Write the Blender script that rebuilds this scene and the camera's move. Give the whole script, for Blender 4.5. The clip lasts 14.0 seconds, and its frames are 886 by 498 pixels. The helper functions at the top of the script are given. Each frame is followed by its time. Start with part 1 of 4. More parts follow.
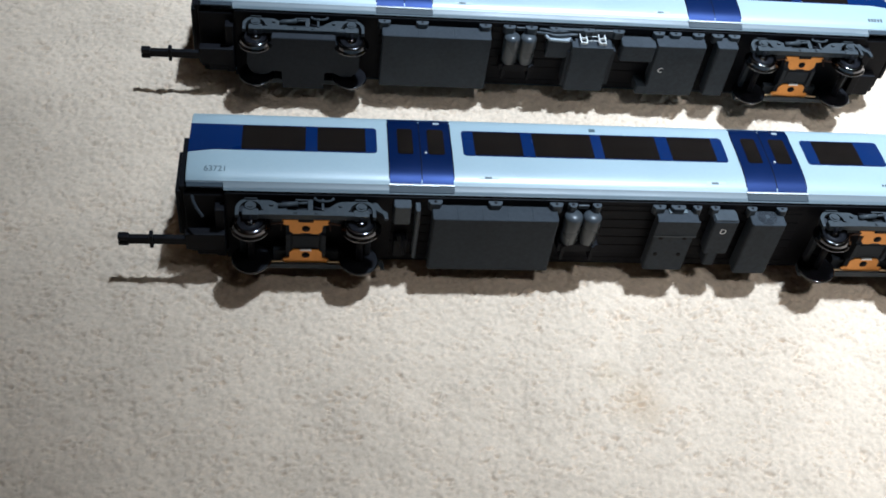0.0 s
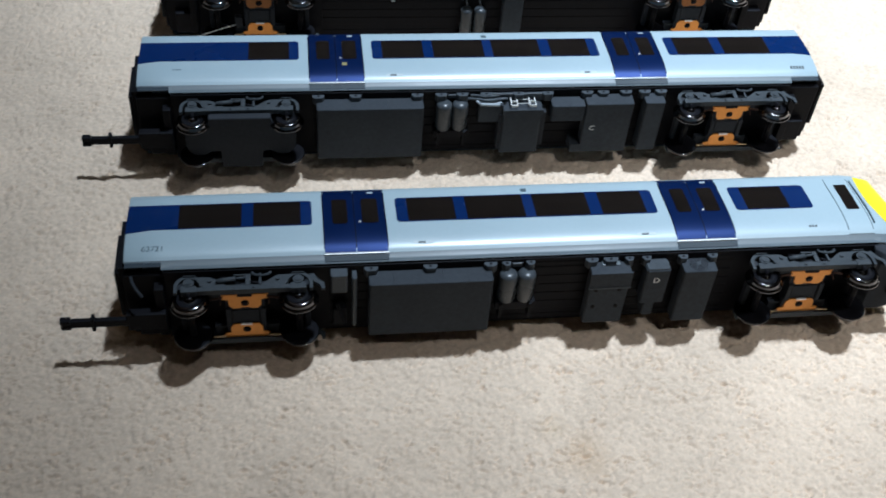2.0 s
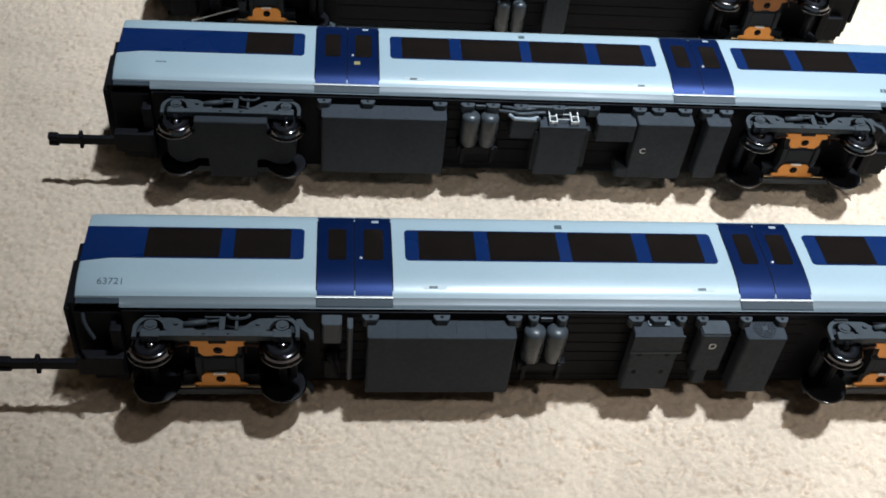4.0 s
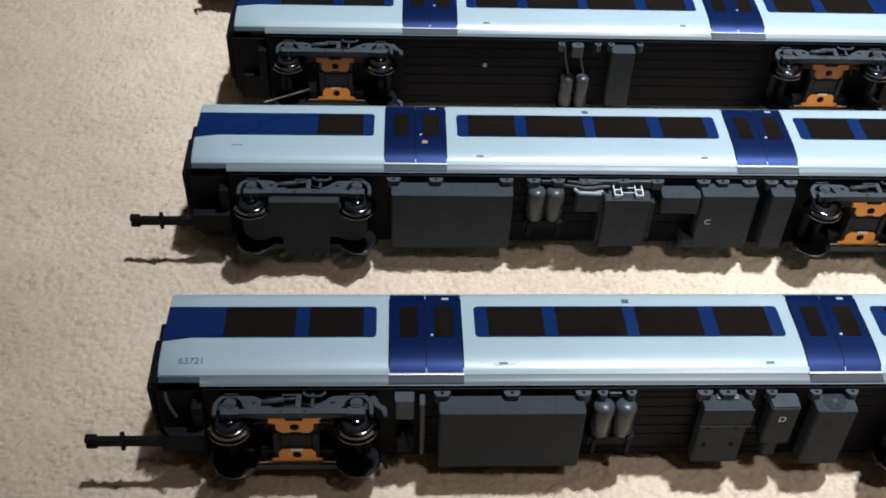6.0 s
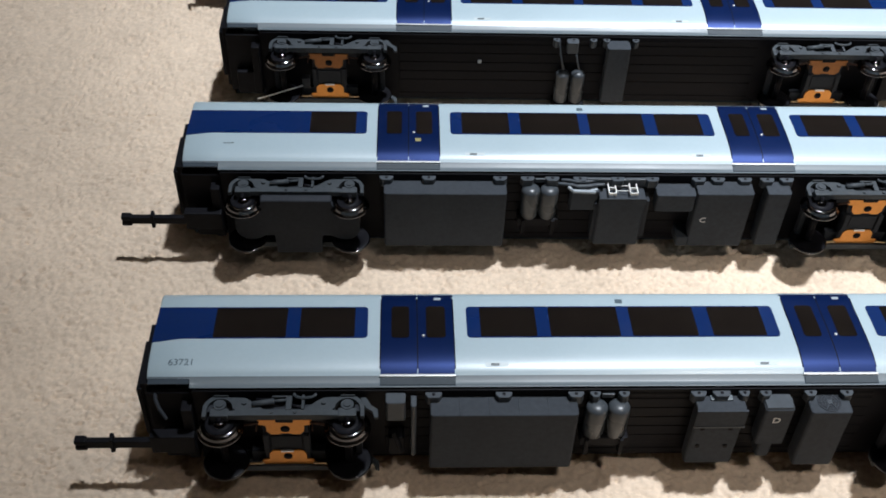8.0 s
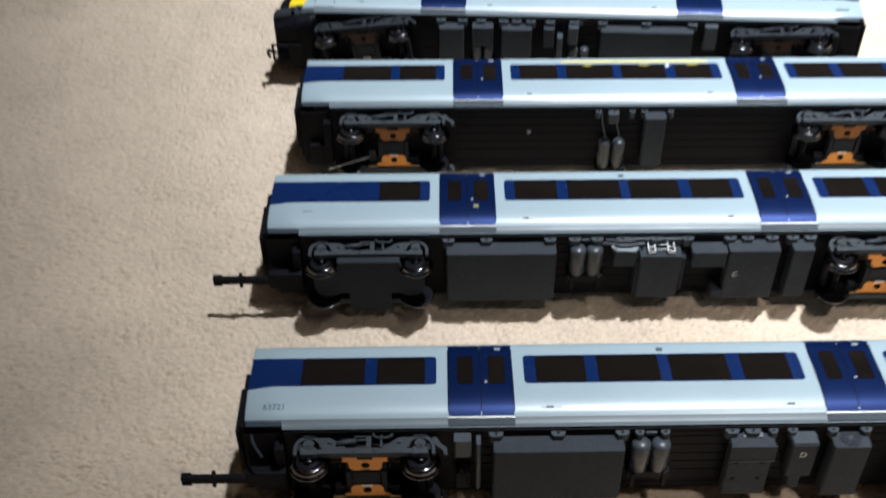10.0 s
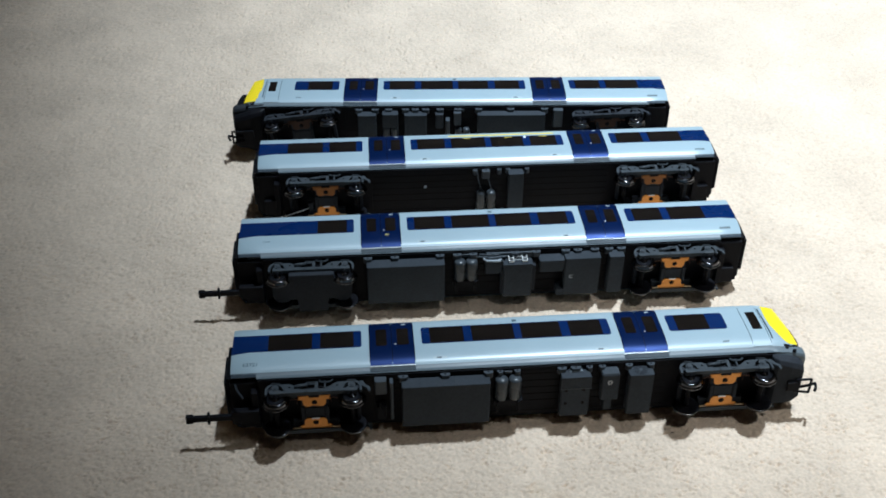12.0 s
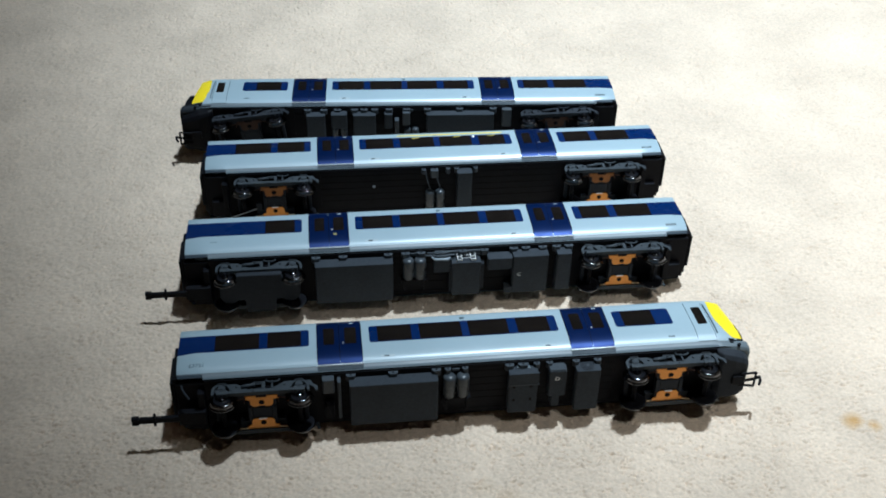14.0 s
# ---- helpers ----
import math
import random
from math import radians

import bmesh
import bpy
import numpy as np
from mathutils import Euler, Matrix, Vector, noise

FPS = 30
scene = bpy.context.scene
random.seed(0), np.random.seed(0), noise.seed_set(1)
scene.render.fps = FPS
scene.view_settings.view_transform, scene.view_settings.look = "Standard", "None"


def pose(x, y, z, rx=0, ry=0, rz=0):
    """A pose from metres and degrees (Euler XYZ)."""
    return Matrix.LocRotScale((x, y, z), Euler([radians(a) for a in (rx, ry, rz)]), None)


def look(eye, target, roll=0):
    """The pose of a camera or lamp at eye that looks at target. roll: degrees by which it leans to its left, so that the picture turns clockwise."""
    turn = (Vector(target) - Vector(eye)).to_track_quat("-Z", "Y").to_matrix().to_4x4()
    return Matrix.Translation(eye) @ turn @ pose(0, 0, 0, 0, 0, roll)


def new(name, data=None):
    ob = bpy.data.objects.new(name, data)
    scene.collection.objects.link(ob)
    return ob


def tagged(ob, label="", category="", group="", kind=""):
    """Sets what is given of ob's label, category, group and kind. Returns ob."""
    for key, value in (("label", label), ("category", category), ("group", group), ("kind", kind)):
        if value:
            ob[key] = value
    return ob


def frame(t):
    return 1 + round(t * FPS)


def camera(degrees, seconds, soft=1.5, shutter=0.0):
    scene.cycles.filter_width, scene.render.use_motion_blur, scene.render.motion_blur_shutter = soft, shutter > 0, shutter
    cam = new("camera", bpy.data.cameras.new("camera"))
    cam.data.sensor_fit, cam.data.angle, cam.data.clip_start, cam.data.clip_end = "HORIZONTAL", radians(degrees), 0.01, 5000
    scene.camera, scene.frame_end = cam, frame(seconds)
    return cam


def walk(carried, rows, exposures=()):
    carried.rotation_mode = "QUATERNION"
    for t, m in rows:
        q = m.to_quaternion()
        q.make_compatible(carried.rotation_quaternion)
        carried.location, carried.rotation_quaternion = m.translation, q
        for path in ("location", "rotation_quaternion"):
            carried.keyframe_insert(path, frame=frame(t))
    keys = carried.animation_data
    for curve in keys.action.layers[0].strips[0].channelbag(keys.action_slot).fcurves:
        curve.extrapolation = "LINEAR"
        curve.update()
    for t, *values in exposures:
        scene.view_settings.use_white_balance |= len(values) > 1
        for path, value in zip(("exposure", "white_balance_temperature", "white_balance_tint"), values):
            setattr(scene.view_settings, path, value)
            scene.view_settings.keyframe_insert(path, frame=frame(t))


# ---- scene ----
cam = camera(42.52, 14.0, 1.75, 0.5)
# seconds, eye x, y, z, then yaw, pitch and roll in degrees
ROWS = [
    (0.0, -0.02134, -0.24129, 0.30118, -9.722, -49.967, 8.918),
    (0.5, -0.01992, -0.24042, 0.30093, -8.844, -49.849, 7.978),
    (1.0, -0.02026, -0.24226, 0.30321, -9.272, -48.325, 5.322),
    (1.5, -0.01211, -0.25145, 0.3067, -10.46, -48.084, 6.214),
    (2.0, -0.00407, -0.24871, 0.30604, -9.652, -46.364, 5.305),
    (2.5, 0.00733, -0.21687, 0.28782, -9.052, -46.903, 5.96),
    (5.0, 0.0072, -0.19017, 0.27398, -5.504, -48.013, 5.104),
    (5.5, 0.00357, -0.19315, 0.28462, -2.688, -46.106, 2.564),
    (6.0, 0.00543, -0.19211, 0.28516, -2.541, -45.413, 2.279),
    (6.5, 0.00996, -0.1937, 0.28093, -2.412, -45.521, 1.934),
    (7.0, 0.01023, -0.19101, 0.28304, -2.483, -45.57, 1.987),
    (9.5, 0.0034, -0.1878, 0.28901, -1.969, -46.358, 2.111),
    (10.0, 0.00233, -0.21665, 0.31862, 0.698, -43.55, -0.83),
    (10.5, 0.00959, -0.25888, 0.34622, -0.686, -41.121, -0.097),
    (11.0, 0.03054, -0.29893, 0.35289, -2.36, -41.559, -0.354),
    (11.5, 0.01311, -0.33325, 0.3907, -6.198, -38.625, 2.155),
    (12.0, 0.00691, -0.37537, 0.39872, -4.035, -37.875, 0.247),
    (12.5, 0.00568, -0.37861, 0.39539, -5.572, -37.592, 1.081),
    (13.0, 0.00509, -0.37913, 0.39869, -5.51, -37.794, 1.423),
    (13.5, 0.01113, -0.37683, 0.39721, -6.978, -38.258, 1.595),
    (14.0, 0.01299, -0.37826, 0.39654, -6.558, -37.601, 1.274),
]


def eye_pose(x, y, z, yaw, pitch, roll):
    return pose(x, y, z, 0, 0, yaw) @ pose(0, 0, 0, 90 + pitch) @ pose(0, 0, 0, 0, 0, roll)


# stops, kelvin and tint: the camera meters and balances itself on the way
EXPOSURES = [
    (0.0, 0.28, 4890, 3),
    (1.0, 0.27, 4880, 3),
    (1.5, 0.13, 4870, 3),
    (2.5, -0.24, 5110, 5),
    (5.0, 0.16, 5300, 4),
    (6.5, 0.06, 5510, 8),
    (9.5, 0.09, 5560, 9),
    (10.5, 0.05, 5430, 6),
    (11.0, -0.02, 5340, 6),
    (11.5, -0.21, 5020, 3),
    (14.0, -0.36, 4900, 0),
]
walk(cam, [(t, eye_pose(x, y, z, yaw, pitch, roll)) for t, x, y, z, yaw, pitch, roll in ROWS], EXPOSURES)


# ---- light ----
world = bpy.data.worlds.new("room_world")
scene.world = world
world.use_nodes = True
world.node_tree.nodes["Background"].inputs[0].default_value = (1.0, 0.97, 0.92, 1)
world.node_tree.nodes["Background"].inputs[1].default_value = 0.032


def spot(name, eye, target, watts, size, blend, radius, colour):
    data = bpy.data.lights.new(name, "SPOT")
    data.energy, data.spot_size, data.spot_blend = watts, radians(size), blend
    data.shadow_soft_size, data.color = radius, colour
    ob = new(name, data)
    ob.matrix_world = look(eye, target)
    return ob


WARM = (1.0, 0.955, 0.885)
spot("ceiling_spotlight_main", (0.47, 0.42, 2.30), (0.504, 0.437, 0.0), 488, 44, 1.0, 0.055, WARM)
spot("ceiling_spotlight_front", (0.80, -0.66, 2.28), (0.78, -0.15, 0.0), 150, 44, 1.0, 0.11, (1.0, 0.83, 0.65))

# ---- materials ----


def material(name, colour, rough=0.5, metal=0.0, var=0.12, grain=400.0, blotch=40.0, bump=0.0, bump_scale=900.0, coat=0.0, spec=0.5):
    """A surface with variation at two scales, in object space."""
    m = bpy.data.materials.new(name)
    m.use_nodes = True
    nodes, links = m.node_tree.nodes, m.node_tree.links
    shade = nodes["Principled BSDF"]
    shade.inputs["Roughness"].default_value = rough
    shade.inputs["Metallic"].default_value = metal
    shade.inputs["Coat Weight"].default_value = coat
    shade.inputs["Coat Roughness"].default_value = 0.22
    shade.inputs["Specular IOR Level"].default_value = spec
    coord = nodes.new("ShaderNodeTexCoord")
    fine, broad = nodes.new("ShaderNodeTexNoise"), nodes.new("ShaderNodeTexNoise")
    fine.inputs["Scale"].default_value, broad.inputs["Scale"].default_value = grain, blotch
    fine.inputs["Detail"].default_value, broad.inputs["Detail"].default_value = 4, 3
    add = nodes.new("ShaderNodeMath")
    add.operation = "ADD"
    ramp = nodes.new("ShaderNodeMapRange")
    ramp.inputs["From Min"].default_value, ramp.inputs["From Max"].default_value = 0.6, 1.4
    ramp.inputs["To Min"].default_value, ramp.inputs["To Max"].default_value = 1 - var, 1 + var
    mix = nodes.new("ShaderNodeVectorMath")
    mix.operation = "SCALE"
    mix.inputs[0].default_value = colour
    for tex in (fine, broad):
        links.new(coord.outputs["Object"], tex.inputs["Vector"])
    links.new(fine.outputs["Fac"], add.inputs[0])
    links.new(broad.outputs["Fac"], add.inputs[1])
    links.new(add.outputs[0], ramp.inputs["Value"])
    links.new(ramp.outputs[0], mix.inputs["Scale"])
    links.new(mix.outputs[0], shade.inputs["Base Color"])
    gloss = nodes.new("ShaderNodeMapRange")
    gloss.inputs["From Min"].default_value, gloss.inputs["From Max"].default_value = 0.3, 0.7
    gloss.inputs["To Min"].default_value, gloss.inputs["To Max"].default_value = max(rough - 0.05, 0.02), rough + 0.05
    links.new(broad.outputs["Fac"], gloss.inputs["Value"])
    links.new(gloss.outputs[0], shade.inputs["Roughness"])
    if bump:
        tex, rise = nodes.new("ShaderNodeTexNoise"), nodes.new("ShaderNodeBump")
        tex.inputs["Scale"].default_value, tex.inputs["Detail"].default_value = bump_scale, 5
        rise.inputs["Strength"].default_value, rise.inputs["Distance"].default_value = bump, 0.0004
        links.new(coord.outputs["Object"], tex.inputs["Vector"])
        links.new(tex.outputs["Fac"], rise.inputs["Height"])
        links.new(rise.outputs[0], shade.inputs["Normal"])
    return m


def carpet_material():
    m = material("beige_wool_carpet", (0.615, 0.50, 0.382), 0.95, var=0.20, grain=620, blotch=18, bump=0.4, bump_scale=1100, spec=0.15)
    nodes, links = m.node_tree.nodes, m.node_tree.links
    shade = nodes["Principled BSDF"]
    shade.inputs["Sheen Weight"].default_value = 0.25
    base = shade.inputs["Base Color"].links[0].from_socket
    coord = nodes.new("ShaderNodeTexCoord")
    # shade in the gaps between the tufts, put into the colour as dark flecks
    gap_shade, keep, tone = nodes.new("ShaderNodeTexNoise"), nodes.new("ShaderNodeMapRange"), nodes.new("ShaderNodeVectorMath")
    gap_shade.inputs["Scale"].default_value, gap_shade.inputs["Detail"].default_value, gap_shade.inputs["Distortion"].default_value = 380, 2, 0.4
    keep.inputs["From Min"].default_value, keep.inputs["From Max"].default_value = 0.32, 0.39
    keep.inputs["To Min"].default_value, keep.inputs["To Max"].default_value = 0.90, 1.0
    tone.operation = "SCALE"
    links.new(coord.outputs["Object"], gap_shade.inputs["Vector"])
    links.new(gap_shade.outputs["Fac"], keep.inputs["Value"])
    links.new(base, tone.inputs[0])
    links.new(keep.outputs[0], tone.inputs["Scale"])
    base = tone.outputs[0]
    wob = nodes.new("ShaderNodeTexNoise")
    wob.inputs["Scale"].default_value, wob.inputs["Detail"].default_value = 90, 4
    links.new(coord.outputs["Object"], wob.inputs["Vector"])
    for place, size, tint, most in (((0.0815, -0.0530, 0), 0.010, (0.42, 0.27, 0.13), 0.30), ((0.0735, -0.0420, 0), 0.006, (0.45, 0.35, 0.20), 0.2),
                                    ((0.2560, -0.0166, 0), 0.0068, (0.42, 0.24, 0.06), 0.8), ((0.2640, -0.0205, 0), 0.0052, (0.42, 0.24, 0.06), 0.7)):
        shift = nodes.new("ShaderNodeVectorMath")
        shift.operation = "SUBTRACT"
        shift.inputs[1].default_value = place
        length = nodes.new("ShaderNodeVectorMath")
        length.operation = "LENGTH"
        blur = nodes.new("ShaderNodeMath")
        blur.operation = "MULTIPLY_ADD"
        blur.inputs[1].default_value, blur.inputs[2].default_value = size * 1.6, -size * 0.8
        total = nodes.new("ShaderNodeMath")
        total.operation = "ADD"
        fade = nodes.new("ShaderNodeMapRange")
        fade.inputs["From Min"].default_value, fade.inputs["From Max"].default_value = size, size * 0.2
        fade.inputs["To Min"].default_value, fade.inputs["To Max"].default_value = 0, most
        mix = nodes.new("ShaderNodeMix")
        mix.data_type = "RGBA"
        mix.inputs["B"].default_value = (*tint, 1)
        links.new(coord.outputs["Object"], shift.inputs[0])
        links.new(shift.outputs[0], length.inputs[0])
        links.new(wob.outputs["Fac"], blur.inputs[0])
        links.new(length.outputs["Value"], total.inputs[0])
        links.new(blur.outputs[0], total.inputs[1])
        links.new(total.outputs[0], fade.inputs["Value"])
        links.new(fade.outputs[0], mix.inputs["Factor"])
        links.new(base, mix.inputs["A"])
        base = mix.outputs["Result"]
    links.new(base, shade.inputs["Base Color"])
    return m


CARPET = carpet_material()
WALL = material("cream_wall_paint", (0.50, 0.48, 0.44), 0.8, var=0.05, grain=60, blotch=3)
CEILING = material("white_ceiling_paint", (0.80, 0.79, 0.76), 0.85, var=0.04, grain=60, blotch=3)
PALE = material("pale_blue_paint", (0.352, 0.435, 0.480), 0.36, var=0.03, grain=900, blotch=30, coat=0.2, spec=0.6)
NAVY = material("navy_blue_paint", (0.004, 0.017, 0.085), 0.30, var=0.10, grain=900, blotch=30, coat=0.1, spec=0.3)
NAVY_DOOR = material("navy_door_paint", (0.003, 0.0125, 0.068), 0.36, metal=0.45, var=0.08, grain=900, blotch=30, spec=0.2)
PANE = material("smoked_glazing", (0.0085, 0.0066, 0.0056), 0.10, var=0.25, grain=160, blotch=48, coat=0.0, spec=0.3)
SKIRT = material("grey_skirt_paint", (0.118, 0.142, 0.158), 0.42, var=0.06, grain=900, blotch=30, spec=0.45)
YELLOW = material("warning_yellow_paint", (0.95, 0.72, 0.005), 0.35, var=0.03, grain=900, blotch=30)
CANTRAIL = material("yellow_cantrail_paint", (0.84, 0.68, 0.07), 0.4, var=0.05, grain=900, blotch=30)
GREY = material("dark_grey_plastic", (0.047, 0.053, 0.062), 0.50, var=0.20, grain=700, blotch=45, bump=0.10, spec=0.03)
SLATE = material("slate_grey_plastic", (0.064, 0.073, 0.084), 0.36, var=0.15, grain=700, blotch=60, bump=0.08, spec=0.2)
BLACK = material("black_plastic", (0.0080, 0.0080, 0.0100), 0.45, var=0.25, grain=700, blotch=45, bump=0.12, spec=0.06)
CHROME = material("polished_wheel_steel", (0.13, 0.13, 0.14), 0.085, metal=1.0, var=0.15, grain=900, blotch=60)
BRONZE = material("orange_bronze_pickup", (0.54, 0.23, 0.040), 0.32, metal=0.6, var=0.12, grain=800, blotch=90)
# a darker, browner bronze for the third coach's upper plates
BROWN_BRONZE = material("brown_bronze_pickup", (0.26, 0.105, 0.025), 0.40, metal=0.5, var=0.2, grain=800, blotch=90)
BRASS = material("pale_brass_wire", (0.62, 0.47, 0.27), 0.3, metal=0.7, var=0.12, grain=800, blotch=90)
STICKER = material("beige_sticker", (0.26, 0.23, 0.09), 0.5, var=0.2)
# bronze with the farthest plates' shade in its colour; upper wipers share it
DARK_BROWN = material("dark_brown_pickup", (0.055, 0.028, 0.018), 0.5, var=0.15, grain=800, blotch=90, spec=0.2)
STEP = material("dark_step_paint", (0.040, 0.052, 0.066), 0.6, var=0.08, grain=900, blotch=30, spec=0.12)
TANK = material("air_tank_plastic", (0.050, 0.057, 0.065), 0.30, var=0.12, grain=700, blotch=60, spec=0.3)
TREAD = material("grey_tread_paint", (0.036, 0.047, 0.058), 0.5, var=0.08, grain=900, blotch=30, spec=0.18)
SILVER = material("silver_paint", (0.72, 0.72, 0.72), 0.34, metal=0.4, var=0.08)
WHITE = material("white_print", (0.78, 0.78, 0.76), 0.5, var=0.04)
DARK = material("near_black_plastic", (0.030, 0.033, 0.039), 0.60, var=0.18, grain=700, blotch=45, bump=0.10, spec=0.06)
FRAME = material("bogie_grey_plastic", (0.050, 0.057, 0.064), 0.42, var=0.2, grain=700, blotch=60, bump=0.15, spec=0.12)
PLATE = material("pale_data_print", (0.42, 0.48, 0.50), 0.45, var=0.06)
SIGN = material("pale_sign_print", (0.30, 0.34, 0.38), 0.5, var=0.1)
FIGURES = material("dark_figures", (0.07, 0.10, 0.12), 0.5, var=0.1)
PRINT = material("dark_print", (0.07, 0.09, 0.10), 0.5, var=0.1)

# ---- the room ----
MM = 0.001


def mesh_object(name, verts, faces, mats, parent=None, label="", smooth=False, index=None):
    data = bpy.data.meshes.new(name)
    data.from_pydata([tuple(v) for v in verts], [], faces)
    for m in mats if isinstance(mats, (list, tuple)) else [mats]:
        data.materials.append(m)
    if index is not None:
        data.polygons.foreach_set("material_index", index)
    if smooth:
        data.polygons.foreach_set("use_smooth", [True] * len(data.polygons))
    data.update()
    ob = new(name, data)
    ob.parent = parent
    if label:
        tagged(ob, label)
    return ob


def part(name, bm, mats, parent, label="", smooth=False):
    """Links a bmesh, drawn in millimetres, as one mesh object under parent."""
    bmesh.ops.recalc_face_normals(bm, faces=bm.faces)
    bmesh.ops.scale(bm, vec=(MM, MM, MM), verts=bm.verts)
    data = bpy.data.meshes.new(name)
    bm.to_mesh(data)
    bm.free()
    for m in mats if isinstance(mats, (list, tuple)) else [mats]:
        data.materials.append(m)
    if smooth:
        data.polygons.foreach_set("use_smooth", [True] * len(data.polygons))
    ob = new(name, data)
    ob.parent = parent
    if label:
        tagged(ob, label)
    return ob


def carpet():
    """One sheet of cut pile: close-set tufts with narrow gaps between them, plain out to the walls."""
    xs = np.concatenate([[-1.7, -1.2, -0.8, -0.5], np.arange(-0.31, -0.13, 0.0009), np.arange(-0.13, 0.23, 0.00045), np.arange(0.23, 0.505, 0.0009), [0.7, 1.1, 1.7, 2.3]])
    ys = np.concatenate([[-2.0, -1.4, -0.8, -0.4], np.arange(-0.13, 0.02, 0.00045), np.arange(0.02, 0.16, 0.0006), np.arange(0.16, 0.53, 0.001), [0.7, 1.1, 1.6, 2.2]])
    cell, rng = 0.0003, np.random.default_rng(5)
    shape = (2260, 2760)

    def soft(down, across, times=2):
        """Even noise, averaged over so many cells down and across."""
        field = rng.random(shape, dtype=np.float32)
        for axis, width in ((0, down), (1, across)):
            for _ in range(times):
                total = np.copy(field)
                for step in range(1, width):
                    total += np.roll(field, step, axis)
                field = total / width
        field -= field.mean()
        return field / field.std()

    rough, tuft, clump = soft(2, 2), soft(5, 5), soft(16, 20)
    gap = np.zeros(shape, np.float32)
    for lean, keep in ((0.0, 1.15), (0.4, 1.35), (-0.4, 1.45)):
        slit = soft(2, 5)
        if lean:
            for k in range(shape[1]):
                slit[:, k] = np.roll(slit[:, k], int(lean * k))
        gap = np.maximum(gap, np.clip((slit - keep) / 0.6, 0, 1))
    patchy = np.clip(0.7 + 0.5 * clump, 0.15, 1.3)
    fine = 0.0001 * np.clip(rough, -2, 2) + 0.00022 * np.clip(tuft, -2.2, 1.2) + 0.00024 * np.clip(clump, -2, 1.2) - 0.0013 * gap * patchy
    gx, gy = np.meshgrid(xs, ys)
    u = np.clip((gx + 0.311) / cell, 0, shape[1] - 2)
    v = np.clip((gy + 0.131) / cell, 0, shape[0] - 2)
    i, j = v.astype(int), u.astype(int)
    a, b = v - i, u - j
    h = fine[i, j] * (1 - a) * (1 - b) + fine[i + 1, j] * a * (1 - b) + fine[i, j + 1] * (1 - a) * b + fine[i + 1, j + 1] * a * b
    h += 0.0005 * np.sin(gx * 161 + 2.3 * np.sin(gy * 87)) * np.sin(gy * 133 + 1.9 * np.sin(gx * 71)) + 0.0004 * np.sin(gx * 61 + 1.3 * np.sin(gy * 47)) * np.sin(gy * 53 + gx * 13)
    inner = (gx > -0.311) & (gx < 0.505) & (gy > -0.131) & (gy < 0.53)
    h = np.where(inner, h - 0.0006, -0.0006)
    verts = np.stack([gx, gy, h], -1).reshape(-1, 3)
    n, k = gx.shape[1], gx.shape[0]
    first = (np.arange(k - 1)[:, None] * n + np.arange(n - 1)).ravel()
    quads = np.stack([first, first + 1, first + n + 1, first + n], 1)
    data = bpy.data.meshes.new("floor")
    data.vertices.add(len(verts))
    data.vertices.foreach_set("co", verts.ravel())
    data.loops.add(quads.size)
    data.loops.foreach_set("vertex_index", quads.ravel())
    data.polygons.add(len(quads))
    data.polygons.foreach_set("loop_start", np.arange(0, quads.size, 4))
    data.polygons.foreach_set("use_smooth", np.ones(len(quads), bool))
    data.materials.append(CARPET)
    data.update()
    data.validate()
    return tagged(new("floor", data), "beige cut-pile wool carpet with brown stains", "carpet", kind="structure")


def slab(name, low, high, mat, label, category):
    bm = bmesh.new()
    bmesh.ops.create_cube(bm, size=1)
    for v in bm.verts:
        v.co = [(low[i] + high[i]) * 500 + v.co[i] * (high[i] - low[i]) * 1000 for i in range(3)]
    return tagged(part(name, bm, mat, None), label, category, kind="structure")


carpet()
slab("wall_west", (-1.82, -2.1, -0.05), (-1.70, 2.3, 2.45), WALL, "plain cream painted wall", "wall")
slab("wall_east", (2.30, -2.1, -0.05), (2.42, 2.3, 2.45), WALL, "plain cream painted wall", "wall")
slab("wall_south", (-1.70, -2.12, -0.05), (2.30, -2.0, 2.45), WALL, "plain cream painted wall", "wall")
slab("wall_north", (-1.70, 2.20, -0.05), (2.30, 2.32, 2.45), WALL, "plain cream painted wall", "wall")
slab("ceiling", (-1.70, -2.0, 2.40), (2.30, 2.20, 2.50), CEILING, "plain white painted ceiling", "ceiling")

# ---- the coaches: millimetres along the coach (x), towards its roof (y) and across it (z) ----
MID = 18.0
LEFT, RIGHT = -63.9, 200.9
PROFILE = [(-3.9, 15.9), (-3.55, 16.0), (-3.3, 15.72), (-0.5, 16.7), (0.1, 17.1), (0.9, 17.46), (1.8, 17.76), (3.0, 18.02), (4.5, 18.24), (6.2, 18.38), (8.5, 18.42), (11.0, 18.36), (18.0, 17.9), (23.0, 17.35),
           (26.5, 17.2), (28.4, 17.0), (29.9, 16.55), (31.0, 15.75), (31.9, 14.6), (32.8, 12.2), (33.4, 8.9), (33.7, 4.6), (33.8, 0.0)]
PV, PW = [p[0] for p in PROFILE], [p[1] for p in PROFILE]


